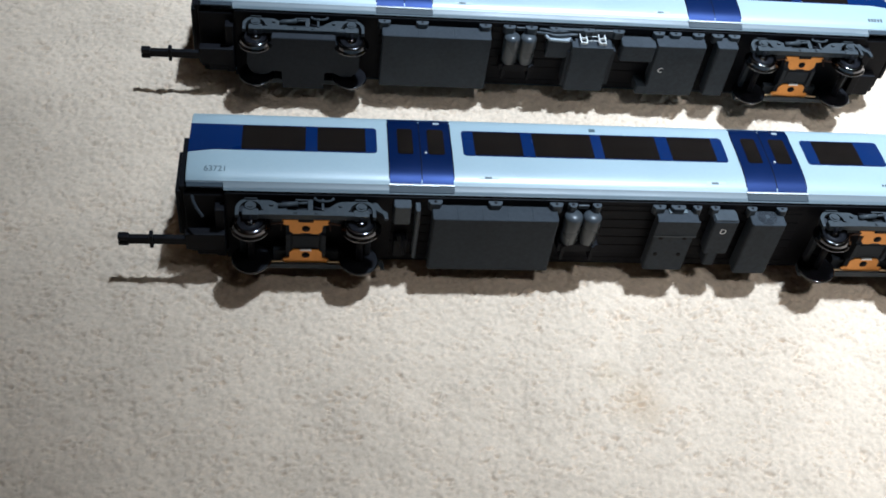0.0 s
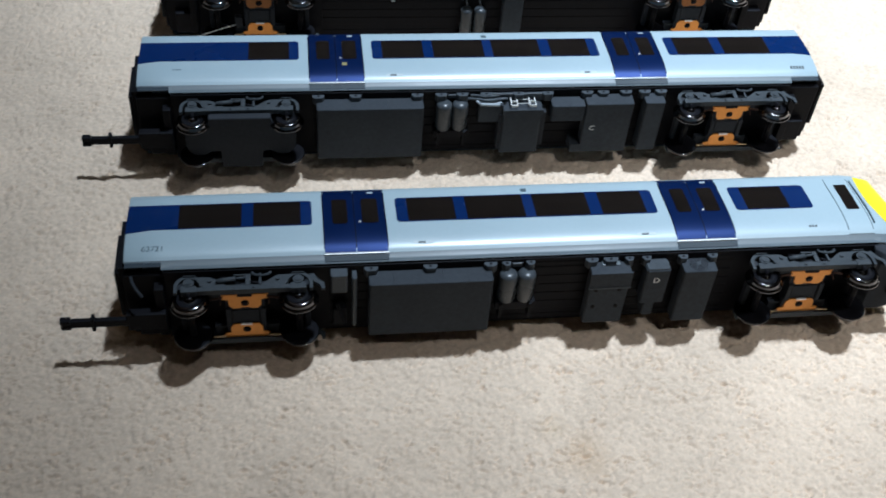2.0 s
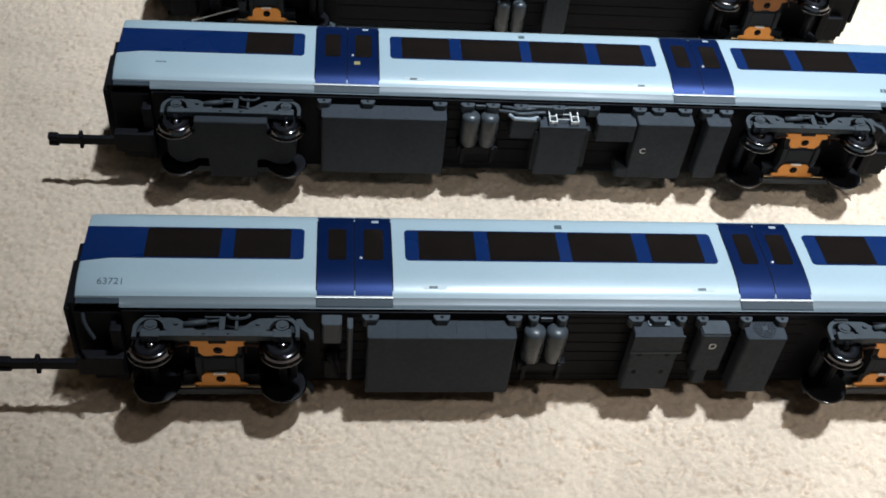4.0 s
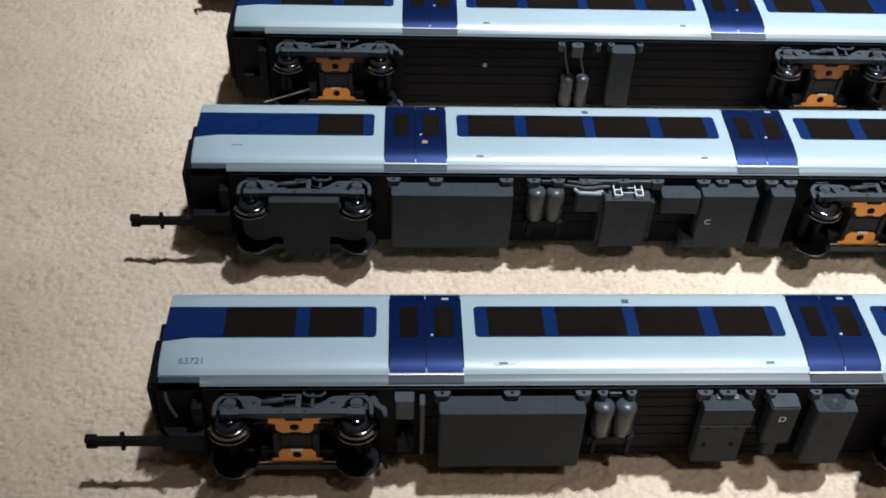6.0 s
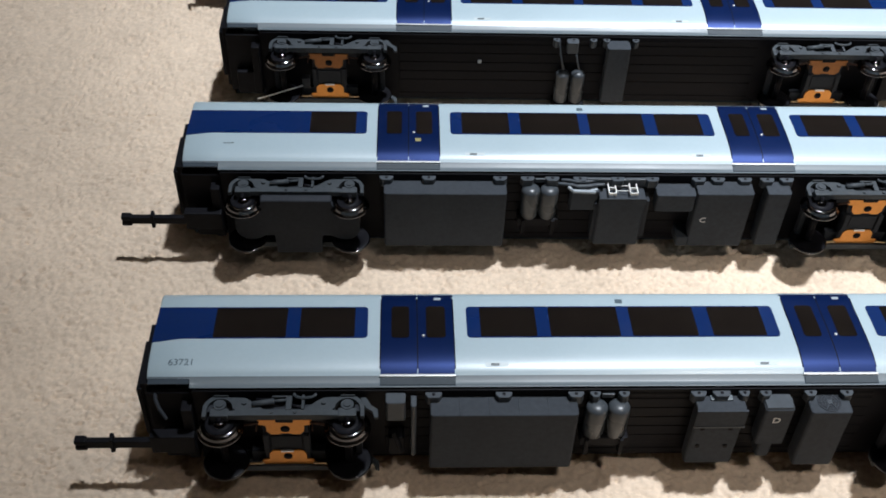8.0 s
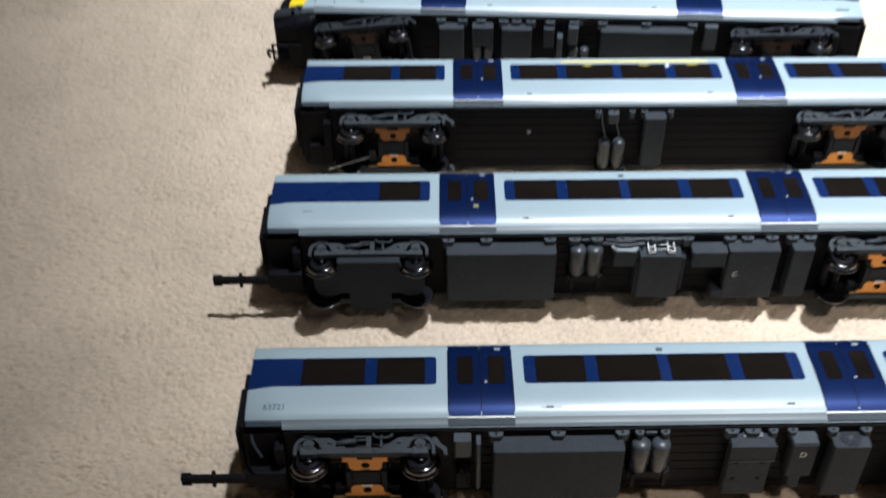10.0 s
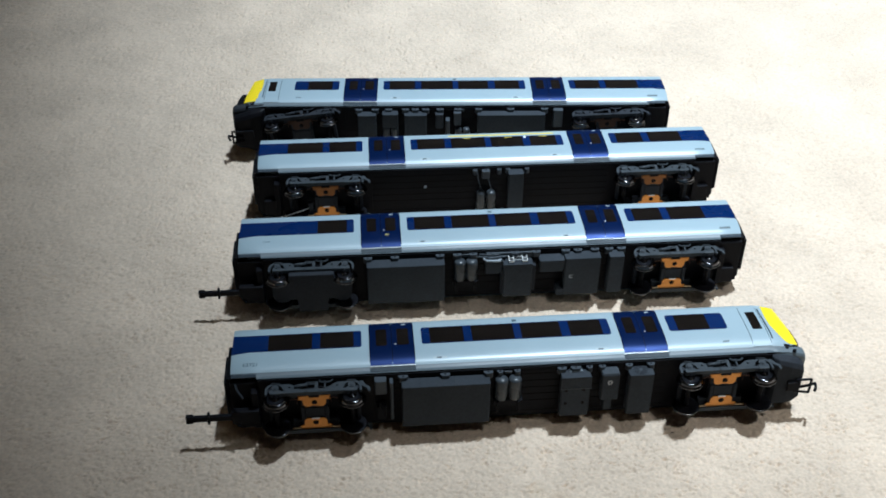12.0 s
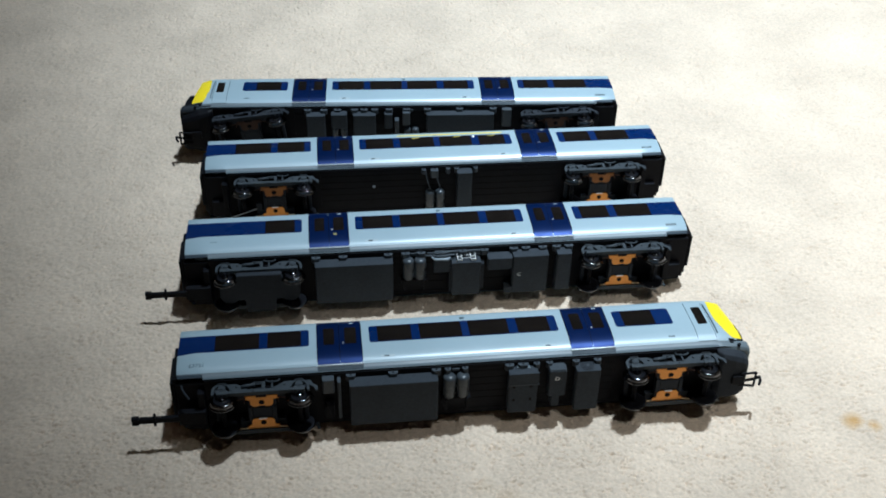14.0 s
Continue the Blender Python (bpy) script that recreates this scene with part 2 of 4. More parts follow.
def skin(x, v, off=0.0, side=1, nose=False):
    """A point of the body's skin, off millimetres proud of it."""
    w = float(np.interp(v, PV, PW))
    a, b = v - 0.4, v + 0.4
    slope = (np.interp(b, PV, PW) - np.interp(a, PV, PW)) / (b - a)
    long = math.hypot(1, slope)
    w, y = w + off / long, v - off * slope / long
    if nose and x > 186:
        u = (x - 186) / 16.1
        w *= 1 - 0.13 * u ** 2.4
        x = x - max(y, 0) / 27 * 3.8 * u
        y = y - max(y - 22, 0) * 0.10 * u
    return x, y, MID + side * w


def place(x, flip):
    """Turned round for the coach whose cab faces the other way; its front fittings stand out a little further."""
    if not flip:
        return x
    return 138.6 - (x if x < 201.1 else x + 3.75)


def body_shell(root, nose, flip):
    xs = [LEFT, LEFT + 0.4, -52.2] + list(np.linspace(-52, 184, 24)) + ([186, 189, 192, 195, 197.5, 199.2, 200.3, 201.0] if nose else [189.2, 189.4, RIGHT - 0.4, RIGHT])
    fine_v = sorted(set(PV + [-2.0, 4.5, 8.5, 14.5, 20.5, 30.5, 31.5, 32.3]))
    ring = [(v, 1) for v in fine_v] + [(v, -1) for v in reversed(fine_v[:-1])]
    verts, faces = [], []
    for i, x in enumerate(xs):
        for v, s in ring:
            drawn = 0.25 if i == 0 or (i == len(xs) - 1) else 0.0
            if x < -52.1 or (x > 189.3 and not nose):
                v = max(v, -1.0)
            px, py, pz = skin(x, v, -drawn, s, nose)
            verts.append((place(px, flip) * MM, py * MM, pz * MM))
    n = len(ring)
    for i in range(len(xs) - 1):
        for j in range(n - 1):
            q = (i * n + j, i * n + j + 1, (i + 1) * n + j + 1, (i + 1) * n + j)
            faces.append(q if flip else q[::-1])
    index = [0] * len(faces)
    for i in range(len(xs) - 1):
        for j in range(n - 1):
            v0 = min(ring[j][0], ring[j + 1][0])
            if v0 < -0.5 and max(ring[j][0], ring[j + 1][0]) <= -0.5 + 1e-6:
                index[i * (n - 1) + j] = 1
    faces.append(tuple(range(n)))
    faces.append(tuple((len(xs) - 1) * n + j for j in range(n)))
    index += [2, 2]
    ob = mesh_object("body", verts, faces, [PALE, SKIRT, BLACK], root, "glossy pale blue body shell with a grey lower skirt", True, index)
    for p in ob.data.polygons[-2:]:
        p.use_smooth = False
    return ob


def panel(name, root, x0, x1, low, high, off, mat, r0=0.0, r1=0.0, side=1, nose=False, flip=False, label="", rows=8, thick=0.25):
    """A thin panel that follows the body's skin; low and high may change along it. r0, r1: the rounding of its two ends."""
    lo = low if callable(low) else lambda x: low
    hi = high if callable(high) else lambda x: high
    xs = [x0 + r0 * (1 - math.cos(a)) for a in np.linspace(0, math.pi / 2, 6)] if r0 else [x0]
    count = max(2, int((x1 - x0) / (1.0 if callable(low) or callable(high) else 6.0)))
    xs += list(np.linspace(x0 + r0, x1 - r1, count))[1 if r0 else 1:-1]
    xs += [x1 - r1 * (1 - math.sin(a)) for a in np.linspace(0, math.pi / 2, 6)] if r1 else [x1]
    top, sunk = [], []
    for x in xs:
        cut = 0.0
        if r0 and x < x0 + r0:
            cut = r0 - math.sqrt(max(r0 ** 2 - (x0 + r0 - x) ** 2, 0))
        if r1 and x > x1 - r1:
            cut = r1 - math.sqrt(max(r1 ** 2 - (x - x1 + r1) ** 2, 0))
        for k in range(rows + 1):
            v = lo(x) + cut + (hi(x) - lo(x) - 2 * cut) * k / rows
            for out, o in ((top, off), (sunk, off - thick)):
                px, py, pz = skin(x, v, o, side, nose)
                out.append((place(px, flip) * MM, py * MM, pz * MM))
    n, faces = rows + 1, []
    for i in range(len(xs) - 1):
        for k in range(rows):
            faces.append((i * n + k, (i + 1) * n + k, (i + 1) * n + k + 1, i * n + k + 1))
    rim = [i * n for i in range(len(xs))] + [(len(xs) - 1) * n + k for k in range(1, n)]
    rim += [i * n + n - 1 for i in reversed(range(len(xs) - 1))] + [k for k in reversed(range(1, n - 1))]
    m, r = len(top), len(rim)
    edge = [top[i] for i in rim] + [sunk[i] for i in rim]
    for a in range(r):
        b = (a + 1) % r
        faces.append((m + b, m + a, m + a + r, m + b + r))
    if flip != (side < 0):
        faces = [f[::-1] for f in faces]
    ob = mesh_object(name, top + edge, faces, mat, root, label)
    crown = (len(xs) - 1) * rows
    ob.data.polygons.foreach_set("use_smooth", [i < crown for i in range(len(faces))])
    return ob


def block(bm, x0, x1, y0, y1, z0, z1, bevel=0.25, flip=False):
    """A bevelled block added to bm, in millimetres."""
    if flip:
        x0, x1 = place(x1, True), place(x0, True)
    made = bmesh.ops.create_cube(bm, size=1)["verts"]
    for v in made:
        v.co = ((x0 + x1) / 2 + v.co.x * (x1 - x0), (y0 + y1) / 2 + v.co.y * (y1 - y0), (z0 + z1) / 2 + v.co.z * (z1 - z0))
    if bevel:
        edges = list({e for v in made for e in v.link_edges})
        bmesh.ops.bevel(bm, geom=edges, offset=bevel, segments=2, profile=0.6, affect="EDGES")
    return bm


def rod(bm, a, b, r, segments=14, dome=0.0):
    """A round bar from a to b, with domed ends if asked."""
    a, b = Vector(a), Vector(b)
    way = (b - a).normalized()
    one = way.orthogonal().normalized()
    two = way.cross(one)
    stops = [(0, 1.0), ((b - a).length, 1.0)]
    if dome:
        stops = [(-dome * math.sin(t), math.cos(t)) for t in (1.5, 1.1, 0.7, 0.35)] + stops + [((b - a).length + dome * math.sin(t), math.cos(t)) for t in (0.35, 0.7, 1.1, 1.5)]
    rings = [[bm.verts.new(a + way * s + (one * math.cos(q) + two * math.sin(q)) * r * k) for q in np.linspace(0, 2 * math.pi, segments, endpoint=False)] for s, k in stops]
    for p, q in zip(rings, rings[1:]):
        for i in range(segments):
            bm.faces.new((p[i], p[(i + 1) % segments], q[(i + 1) % segments], q[i]))
    bm.faces.new(rings[0])
    bm.faces.new(rings[-1])
    return bm


def sheet(bm, outline, axis, low, high, bevel=0.0):
    """A flat outline pushed through from low to high along an axis: 'y' takes (x, z) pairs, 'z' takes (x, y) pairs."""
    put = (lambda p, d: (p[0], d, p[1])) if axis == "y" else (lambda p, d: (p[0], p[1], d))
    base = [bm.verts.new(put(p, low)) for p in outline]
    over = [bm.verts.new(put(p, high)) for p in outline]
    made = [bm.faces.new(base), bm.faces.new(over)]
    for i in range(len(outline)):
        made.append(bm.faces.new((base[i], base[(i + 1) % len(outline)], over[(i + 1) % len(outline)], over[i])))
    if bevel:
        edges = list({e for f in made for e in f.edges})
        bmesh.ops.bevel(bm, geom=edges, offset=bevel, segments=1, affect="EDGES")
    return bm


WHEEL_DATA = []


def wheel_mesh():
    """A flanged wheel round the z axis, its back towards -z; steel tyre and black web."""
    if WHEEL_DATA:
        return WHEEL_DATA[0]
    outline = [(0.0, 0.4, 1), (1.3, 0.4, 1), (1.5, 0.1, 1), (3.9, 0.2, 1), (4.4, 0.0, 1), (6.1, 0.0, 1), (6.45, 0.25, 0), (6.3, 0.6, 0), (5.75, 0.85, 0), (5.6, 1.2, 0),
               (5.52, 1.5, 0), (5.44, 1.9, 0), (5.25, 2.25, 0), (4.95, 2.5, 0), (4.6, 2.64, 0), (4.2, 2.7, 0), (4.0, 2.6, 1), (3.9, 2.3, 1), (1.7, 2.3, 1), (1.5, 3.0, 0), (0.9, 3.3, 0), (0.0, 3.4, 0)]
    seg, verts, faces, index = 40, [], [], []
    for r, z, _ in outline:
        for k in range(seg):
            q = 2 * math.pi * k / seg
            verts.append((r * math.cos(q) * MM, r * math.sin(q) * MM, z * MM))
    for i in range(len(outline) - 1):
        for k in range(seg):
            faces.append((i * seg + k, i * seg + (k + 1) % seg, (i + 1) * seg + (k + 1) % seg, (i + 1) * seg + k))
            index.append(1 if outline[i][2] and outline[i + 1][2] else 0)
    data = bpy.data.meshes.new("wheel")
    data.from_pydata(verts, [], [f[::-1] for f in faces])
    data.materials.append(CHROME)
    data.materials.append(BLACK)
    data.polygons.foreach_set("material_index", index)
    data.polygons.foreach_set("use_smooth", [True] * len(faces))
    data.update()
    WHEEL_DATA.append(data)
    return data


AXLE_Y, BASE = -11.4, 17.3


def add_wheels(bogie, cx, AXLE_Y=AXLE_Y):
    for dx in (-BASE, BASE):
        for s in (1, -1):
            w = new("wheel", wheel_mesh())
            w.parent = bogie
            w.matrix_basis = Matrix.Translation(((cx + dx) * MM, AXLE_Y * MM, (MID + s * 7.6) * MM)) @ (Matrix.Identity(4) if s > 0 else Matrix.Rotation(math.pi, 4, "X"))
        bm = bmesh.new()
        rod(bm, (cx + dx, AXLE_Y, MID - 7), (cx + dx, AXLE_Y, MID + 7), 1.1)
        rod(bm, (cx + dx, AXLE_Y, MID - 12.5), (cx + dx, AXLE_Y, MID - 9), 0.7, 8)
        rod(bm, (cx + dx, AXLE_Y, MID + 9), (cx + dx, AXLE_Y, MID + 12.5), 0.7, 8)
        part("axle", bm, BLACK, bogie, "black axle", True)


def side_frame(bogie, cx, s, guarded=True, mat=FRAME):
    """The moulded outer frame of a bogie: a deep lower bar, arches over the axle boxes, broad swan necks, a damper and a hoop."""
    bm = bmesh.new()
    top = MID + s * 13.0
    deep = lambda a, b: sorted((top + s * a, top + s * b))
    bar = [(-17.6, -11.1), (-9.0, -11.0), (9.0, -11.0), (17.6, -11.1), (17.8, -9.4), (9.0, -9.0), (-9.0, -9.0), (-17.8, -9.4)]
    sheet(bm, [(cx + x, y) for x, y in bar], "z", *deep(-2.1, 0.0), 0.22)
    for k in (-1, 1):
        dx = k * BASE
        ring = [(q, 4.7) for q in np.linspace(0, 180, 12)] + [(q, 3.5) for q in np.linspace(180, 0, 12)]
        sheet(bm, [(cx + dx + r * math.cos(radians(q)), -8.6 + r * math.sin(radians(q))) for q, r in ring], "z", *deep(-1.7, -0.2))
        rod(bm, (cx + dx, -7.7, top - s * 1.6), (cx + dx, -7.7, top + s * 0.5), 1.75, 16)
        rod(bm, (cx + dx, -7.7, top + s * 0.4), (cx + dx, -7.7, top + s * 0.8), 1.05, 12)
        block(bm, cx + dx - 2.5, cx + dx + 2.5, -11.4, -8.7, *deep(-2.3, 0.25), 0.35)
        block(bm, cx + dx - 2.0, cx + dx + 2.0, -4.7, -3.9, *deep(-1.2, 0.45), 0.2)
        block(bm, cx + dx + k * 4.1 - 0.55, cx + dx + k * 4.1 + 0.55, -11.2, -8.4, *deep(-1.7, -0.2), 0.15)
        neck = [(4.4, -9.2), (6.4, -8.3), (8.8, -5.9), (10.8, -4.7), (14.4, -4.5), (14.0, -6.4), (13.3, -8.2), (13.3, -9.3)]
        sheet(bm, [(cx + k * x, y) for x, y in neck], "z", *deep(-1.5, -0.25), 0.18)
        rod(bm, (cx + k * 10.8, -6.7, top - s * 0.4), (cx + k * 10.8, -6.7, top + s * 0.3), 0.7, 10)
        rod(bm, (cx + k * 3.2, -10.0, top - s * 0.4), (cx + k * 3.2, -10.0, top + s * 0.4), 0.55, 10)
    guard = [(20.8, -4.8), (22.3, -4.6), (23.6, -7.4), (25.6, -8.8), (25.8, -11.6), (24.7, -11.6), (24.3, -9.6), (22.4, -8.4), (21.2, -6.2)]
    if guarded:
        sheet(bm, [(cx + x, y) for x, y in guard], "z", *deep(-1.4, -0.4), 0.12)
    block(bm, cx + 0.5, cx + 2.1, -9.2, -3.8, *deep(-1.8, 0.2), 0.2)
    block(bm, cx - 3.4, cx + 0.6, -4.9, -3.9, *deep(-1.4, 0.2), 0.2)
    block(bm, cx + 4.8, cx + 5.6, -9.2, -4.0, *deep(-1.4, 0.5), 0.15)
    hoop = [(cx + 5.6 + 3.0 * math.cos(q), -4.6 + 1.25 * math.sin(q), top + s * 0.8) for q in np.linspace(0, 2 * math.pi, 13)]
    for p, q in zip(hoop, hoop[1:]):
        rod(bm, p, q, 0.42, 6)
    part("side_frame", bm, mat, bogie, "moulded side frame with axle boxes, shade painted near black" if mat is DARK else "slate grey moulded side frame with axle boxes")
    bm = bmesh.new()
    rod(bm, (cx - 8.6, -7.5, top + s * 0.3), (cx - 2.6, -6.6, top + s * 0.4), 0.85, 10)
    rod(bm, (cx - 2.6, -6.6, top + s * 0.4), (cx + 0.6, -6.2, top + s * 0.4), 0.45, 8)
    part("damper", bm, mat, bogie, "tubular damper, shade painted near black" if mat is DARK else "slate grey tubular damper", True)
    bm = bmesh.new()
    rod(bm, (cx + 2.0, -7.4, top - s * 0.4), (cx + 5.0, -8.2, top - s * 0.4), 0.5, 8)
    rod(bm, (cx - 7.8, -5.2, top - s * 0.6), (cx - 3.0, -5.4, top - s * 0.6), 0.5, 8)
    part("brake_rod", bm, BLACK, bogie, "thin black brake rod", True)


def plate_outline(cx, s):
    """A bronze pickup plate: a wide bar with a narrower stepped tongue towards the middle of the bogie."""
    steps = [(-7.4, 10.4), (7.4, 10.4), (7.4, 8.4), (6.5, 8.0), (5.2, 8.0), (5.2, 5.2), (4.0, 3.8), (1.9, 3.8), (1.3, 4.4), (-1.3, 4.4), (-1.9, 3.8), (-4.0, 3.8), (-5.2, 5.2), (-5.2, 8.0), (-6.5, 8.0), (-7.4, 8.4)]
    return [(cx + x, MID - 0.7 + s * w) for x, w in steps]


def turned(bogie, cx, degrees):
    """Swings a bogie about its pivot."""
    pivot = Matrix.Translation((cx * MM, 0, MID * MM))
    bogie.matrix_basis = pivot @ Matrix.Rotation(radians(degrees), 4, "Y") @ pivot.inverted()
    return bogie


def trailer_bogie(root, cx, loose_wire=False, shaded=False, brown_upper=False, axle=AXLE_Y, swing=0.0):
    bm = bmesh.new()
    block(bm, cx - 6.3, cx + 6.3, -9.6, -6.0, MID - 10.0, MID + 10.0, 0.3)
    block(bm, cx - 10.5, cx + 10.5, -8.6, -6.2, MID - 11.6, MID - 7.0, 0.3)
    block(bm, cx - 10.5, cx + 10.5, -8.6, -6.2, MID + 7.0, MID + 11.6, 0.3)
    block(bm, cx - 21.0, cx - 19.2, -9.0, -6.6, MID - 12.0, MID + 12.0, 0.3)
    block(bm, cx + 19.2, cx + 21.0, -9.0, -6.6, MID - 12.0, MID + 12.0, 0.3)
    block(bm, cx - 4.4, cx + 4.4, -10.0, -9.4, MID - 3.4, MID + 2.0, 0.4)
    for k in (-1, 1):
        block(bm, cx + k * 5.6 - 0.8, cx + k * 5.6 + 0.8, -10.6, -8.0, MID - 4.6, MID + 3.0, 0.25)
    bogie = part("bogie", bm, DARK, root, "black and slate grey four-wheeled bogie")
    add_wheels(bogie, cx, axle)
    for s in (1, -1):
        # the farthest coach's frames and plates have their shade put into darker materials
        side_frame(bogie, cx, s, mat=DARK if shaded else FRAME)
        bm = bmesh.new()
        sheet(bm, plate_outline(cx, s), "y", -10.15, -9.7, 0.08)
        if shaded:
            part("pickup_plate", bm, DARK_BROWN, bogie, "bronze pickup plate, shade painted in as brown")
        elif brown_upper and s > 0:
            part("pickup_plate", bm, BROWN_BRONZE, bogie, "darker brown bronze pickup plate")
        else:
            part("pickup_plate", bm, BRONZE, bogie, "orange bronze electrical pickup plate")
        bm = bmesh.new()
        rod(bm, (cx, -9.4, MID - 0.7 + s * 6.4), (cx, -10.3, MID - 0.7 + s * 6.4), 1.3, 18)
        block(bm, cx - 2.4, cx + 2.4, -10.6, -9.8, *sorted((MID + s * 9.0, MID + s * 11.0)), 0.2) if s > 0 else None
        part("screw", bm, BLACK, bogie, "black screw hole in the pickup plate", True)
        for dx in (-1, 1):
            bm = bmesh.new()
            rod(bm, (cx + dx * 7.0, -10.3, MID - 0.7 + s * 9.4), (cx + dx * 11.0, -10.8, MID - 0.7 + s * 9.0), 0.34, 8)
            rod(bm, (cx + dx * 7.6, -10.3, MID - 0.7 + s * 8.9), (cx + dx * 7.7, -12.0, MID - 0.7 + s * 7.6), 0.22, 8)
            part("pickup_wiper", bm, (BRASS if s < 0 else DARK_BROWN), bogie, "thin bare metal pickup wiper", True)
    bm = bmesh.new()
    block(bm, cx - 1.8, cx + 1.8, -10.7, -10.2, MID - 4.6, MID - 3.9, 0.1)
    part("contact_tab", bm, SILVER, bogie, "small bare metal contact tab")
    if loose_wire:
        bm = bmesh.new()
        rod(bm, (cx - 9.8, -11.5, MID - 4.0), (cx - 27.0, -17.5, MID - 6.0), 0.3, 8)
        clip = bmesh.new()
        block(clip, cx - 10.4, cx - 7.4, -11.9, -9.0, MID - 5.0, MID - 0.5, 0.3)
        part("wire_clip", clip, DARK, bogie, "dark grey clip that holds the wire")
        part("loose_wire", bm, SILVER, bogie, "loose thin wire hanging from the bogie", True)
    return turned(bogie, cx, swing)


def motor_bogie(root, cx):
    bm = bmesh.new()
    arc = lambda x, z, r, a0, a1, n=9: [(x + r * math.cos(radians(q)), z + r * math.sin(radians(q))) for q in np.linspace(a0, a1, n)]
    outline = [(cx - 20.5, MID + 9.0), (cx - 20.5, MID - 1.0)] + arc(cx - 15.4, MID - 1.4, 5.1, 180, 330) + [(cx - 7.6, MID - 4.0), (cx - 7.6, MID - 12.8), (cx + 7.6, MID - 12.8), (cx + 7.6, MID - 4.0)]
    outline += arc(cx + 15.4, MID - 1.4, 5.1, 210, 360) + [(cx + 20.5, MID - 1.0), (cx + 20.5, MID + 9.0), (cx + 11.5, MID + 9.0), (cx + 11.5, MID + 11.6), (cx - 11.5, MID + 11.6), (cx - 11.5, MID + 9.0)]
    sheet(bm, outline, "y", -14.0, -6.2, 0.3)
    bogie = part("motor_bogie", bm, DARK, root, "dark grey motor bogie with a flat cover plate")
    add_wheels(bogie, cx, -12.0)
    for s in (1, -1):
        side_frame(bogie, cx, s, False)
    return bogie


def equipment(root, x0, x1, name="equipment_box", z0=-12.4, z1=12.2, y0=-3.4, y1=-9.8, mat=GREY, ridges=0, label="dark grey underfloor equipment box"):
    bm = bmesh.new()
    chamfer = min(2.2, (x1 - x0) * 0.2)
    outline = [(x0 + 0.5, y1), (x1 - 0.5, y1), (x1, y1 + 0.6), (x1, y0 - chamfer), (x1 - chamfer, y0), (x0 + chamfer, y0), (x0, y0 - chamfer), (x0, y1 + 0.6)]
    sheet(bm, outline, "z", MID + z0, MID + z1, 0.22)
    box = part(name, bm, mat, root, label)
    for k in range(ridges):
        x = x0 + (x1 - x0) * (k + 1) / (ridges + 1)
        bm = bmesh.new()
        block(bm, x - 0.18, x + 0.18, y1 + 0.5, y0 - 0.8, MID + z1 - 0.2, MID + z1 + 0.12, 0.05)
        part("rib", bm, mat, box)
    return box


def bracket(root, x, wide=4.6):
    bm = bmesh.new()
    half = wide / 2
    sheet(bm, [(x - half, -4.0), (x + half, -4.0), (x + half, -5.1), (x + half - 0.8, -6.3), (x - half + 0.8, -6.3), (x - half, -5.1)], "z", MID + 11.0, MID + 14.2, 0.15)
    hanger = part("hanger_bracket", bm, SLATE, root, "slate grey equipment hanger bracket")
    bm = bmesh.new()
    rod(bm, (x, -5.1, MID + 14.0), (x, -5.1, MID + 14.26), 0.5, 10)
    part("bolt_hole", bm, BLACK, hanger, "dark bolt hole")
    return hanger


def tanks(root, xs, r=3.08, z0=-0.6, z1=10.2, y=-6.9):
    for x in xs:
        bm = bmesh.new()
        rings = []
        for z, k in ((z0, 0.94), (z0 + 0.3, 1.0), (z1, 1.0), (z1 + 0.5, 0.97), (z1 + 1.0, 0.86), (z1 + 1.4, 0.64), (z1 + 1.6, 0.36), (z1 + 1.66, 0.05)):
            rings.append([bm.verts.new((x + r * k * math.cos(q), y + r * k * math.sin(q), MID + z)) for q in np.linspace(0, 2 * math.pi, 24, endpoint=False)])
        for p, q in zip(rings, rings[1:]):
            for i in range(24):
                bm.faces.new((p[i], p[(i + 1) % 24], q[(i + 1) % 24], q[i]))
        bm.faces.new(rings[0])
        bm.faces.new(rings[-1])
        part("air_tank", bm, TANK, root, "slate grey domed air tank", True)
    bm = bmesh.new()
    a, b = min(xs) - r - 0.6, max(xs) + r + 0.6
    block(bm, a, b, -9.4, -4.0, MID + z0 - 3.4, MID + z0, 0.3)
    block(bm, a + 1.2, a + 2.4, -10.2, -6.0, MID + z0 - 7.0, MID + z0 - 0.2, 0.3)
    block(bm, b - 2.4, b - 1.2, -10.2, -6.0, MID + z0 - 7.0, MID + z0 - 0.2, 0.3)
    part("tank_cradle", bm, BLACK, root, "black tank cradle")
    bm = bmesh.new()
    block(bm, min(xs) + 1.4, max(xs) - 1.4, -5.0, -4.3, MID + 12.0, MID + 13.6, 0.15)
    part("tank_strap", bm, SLATE, root, "slate grey strap between the tank hangers")


def bars(root, x, v, wide, tall, count, mat=PRINT, flip=False, name="printed_mark", label="row of small dark printed marks"):
    """Small print too fine to read, as plain bars."""
    each = wide / (count * 1.35)
    verts, faces = [], []
    for k in range(count):
        a = x + k * each * 1.35
        for px, pv in ((a, v), (a + each, v), (a + each, v + tall), (a, v + tall)):
            q = skin(px, pv, 0.07)
            verts.append((place(q[0], flip) * MM, q[1] * MM, q[2] * MM))
        f = (4 * k, 4 * k + 1, 4 * k + 2, 4 * k + 3)
        faces.append(f[::-1] if flip else f)
    return mesh_object(name, verts, faces, mat, root, label)


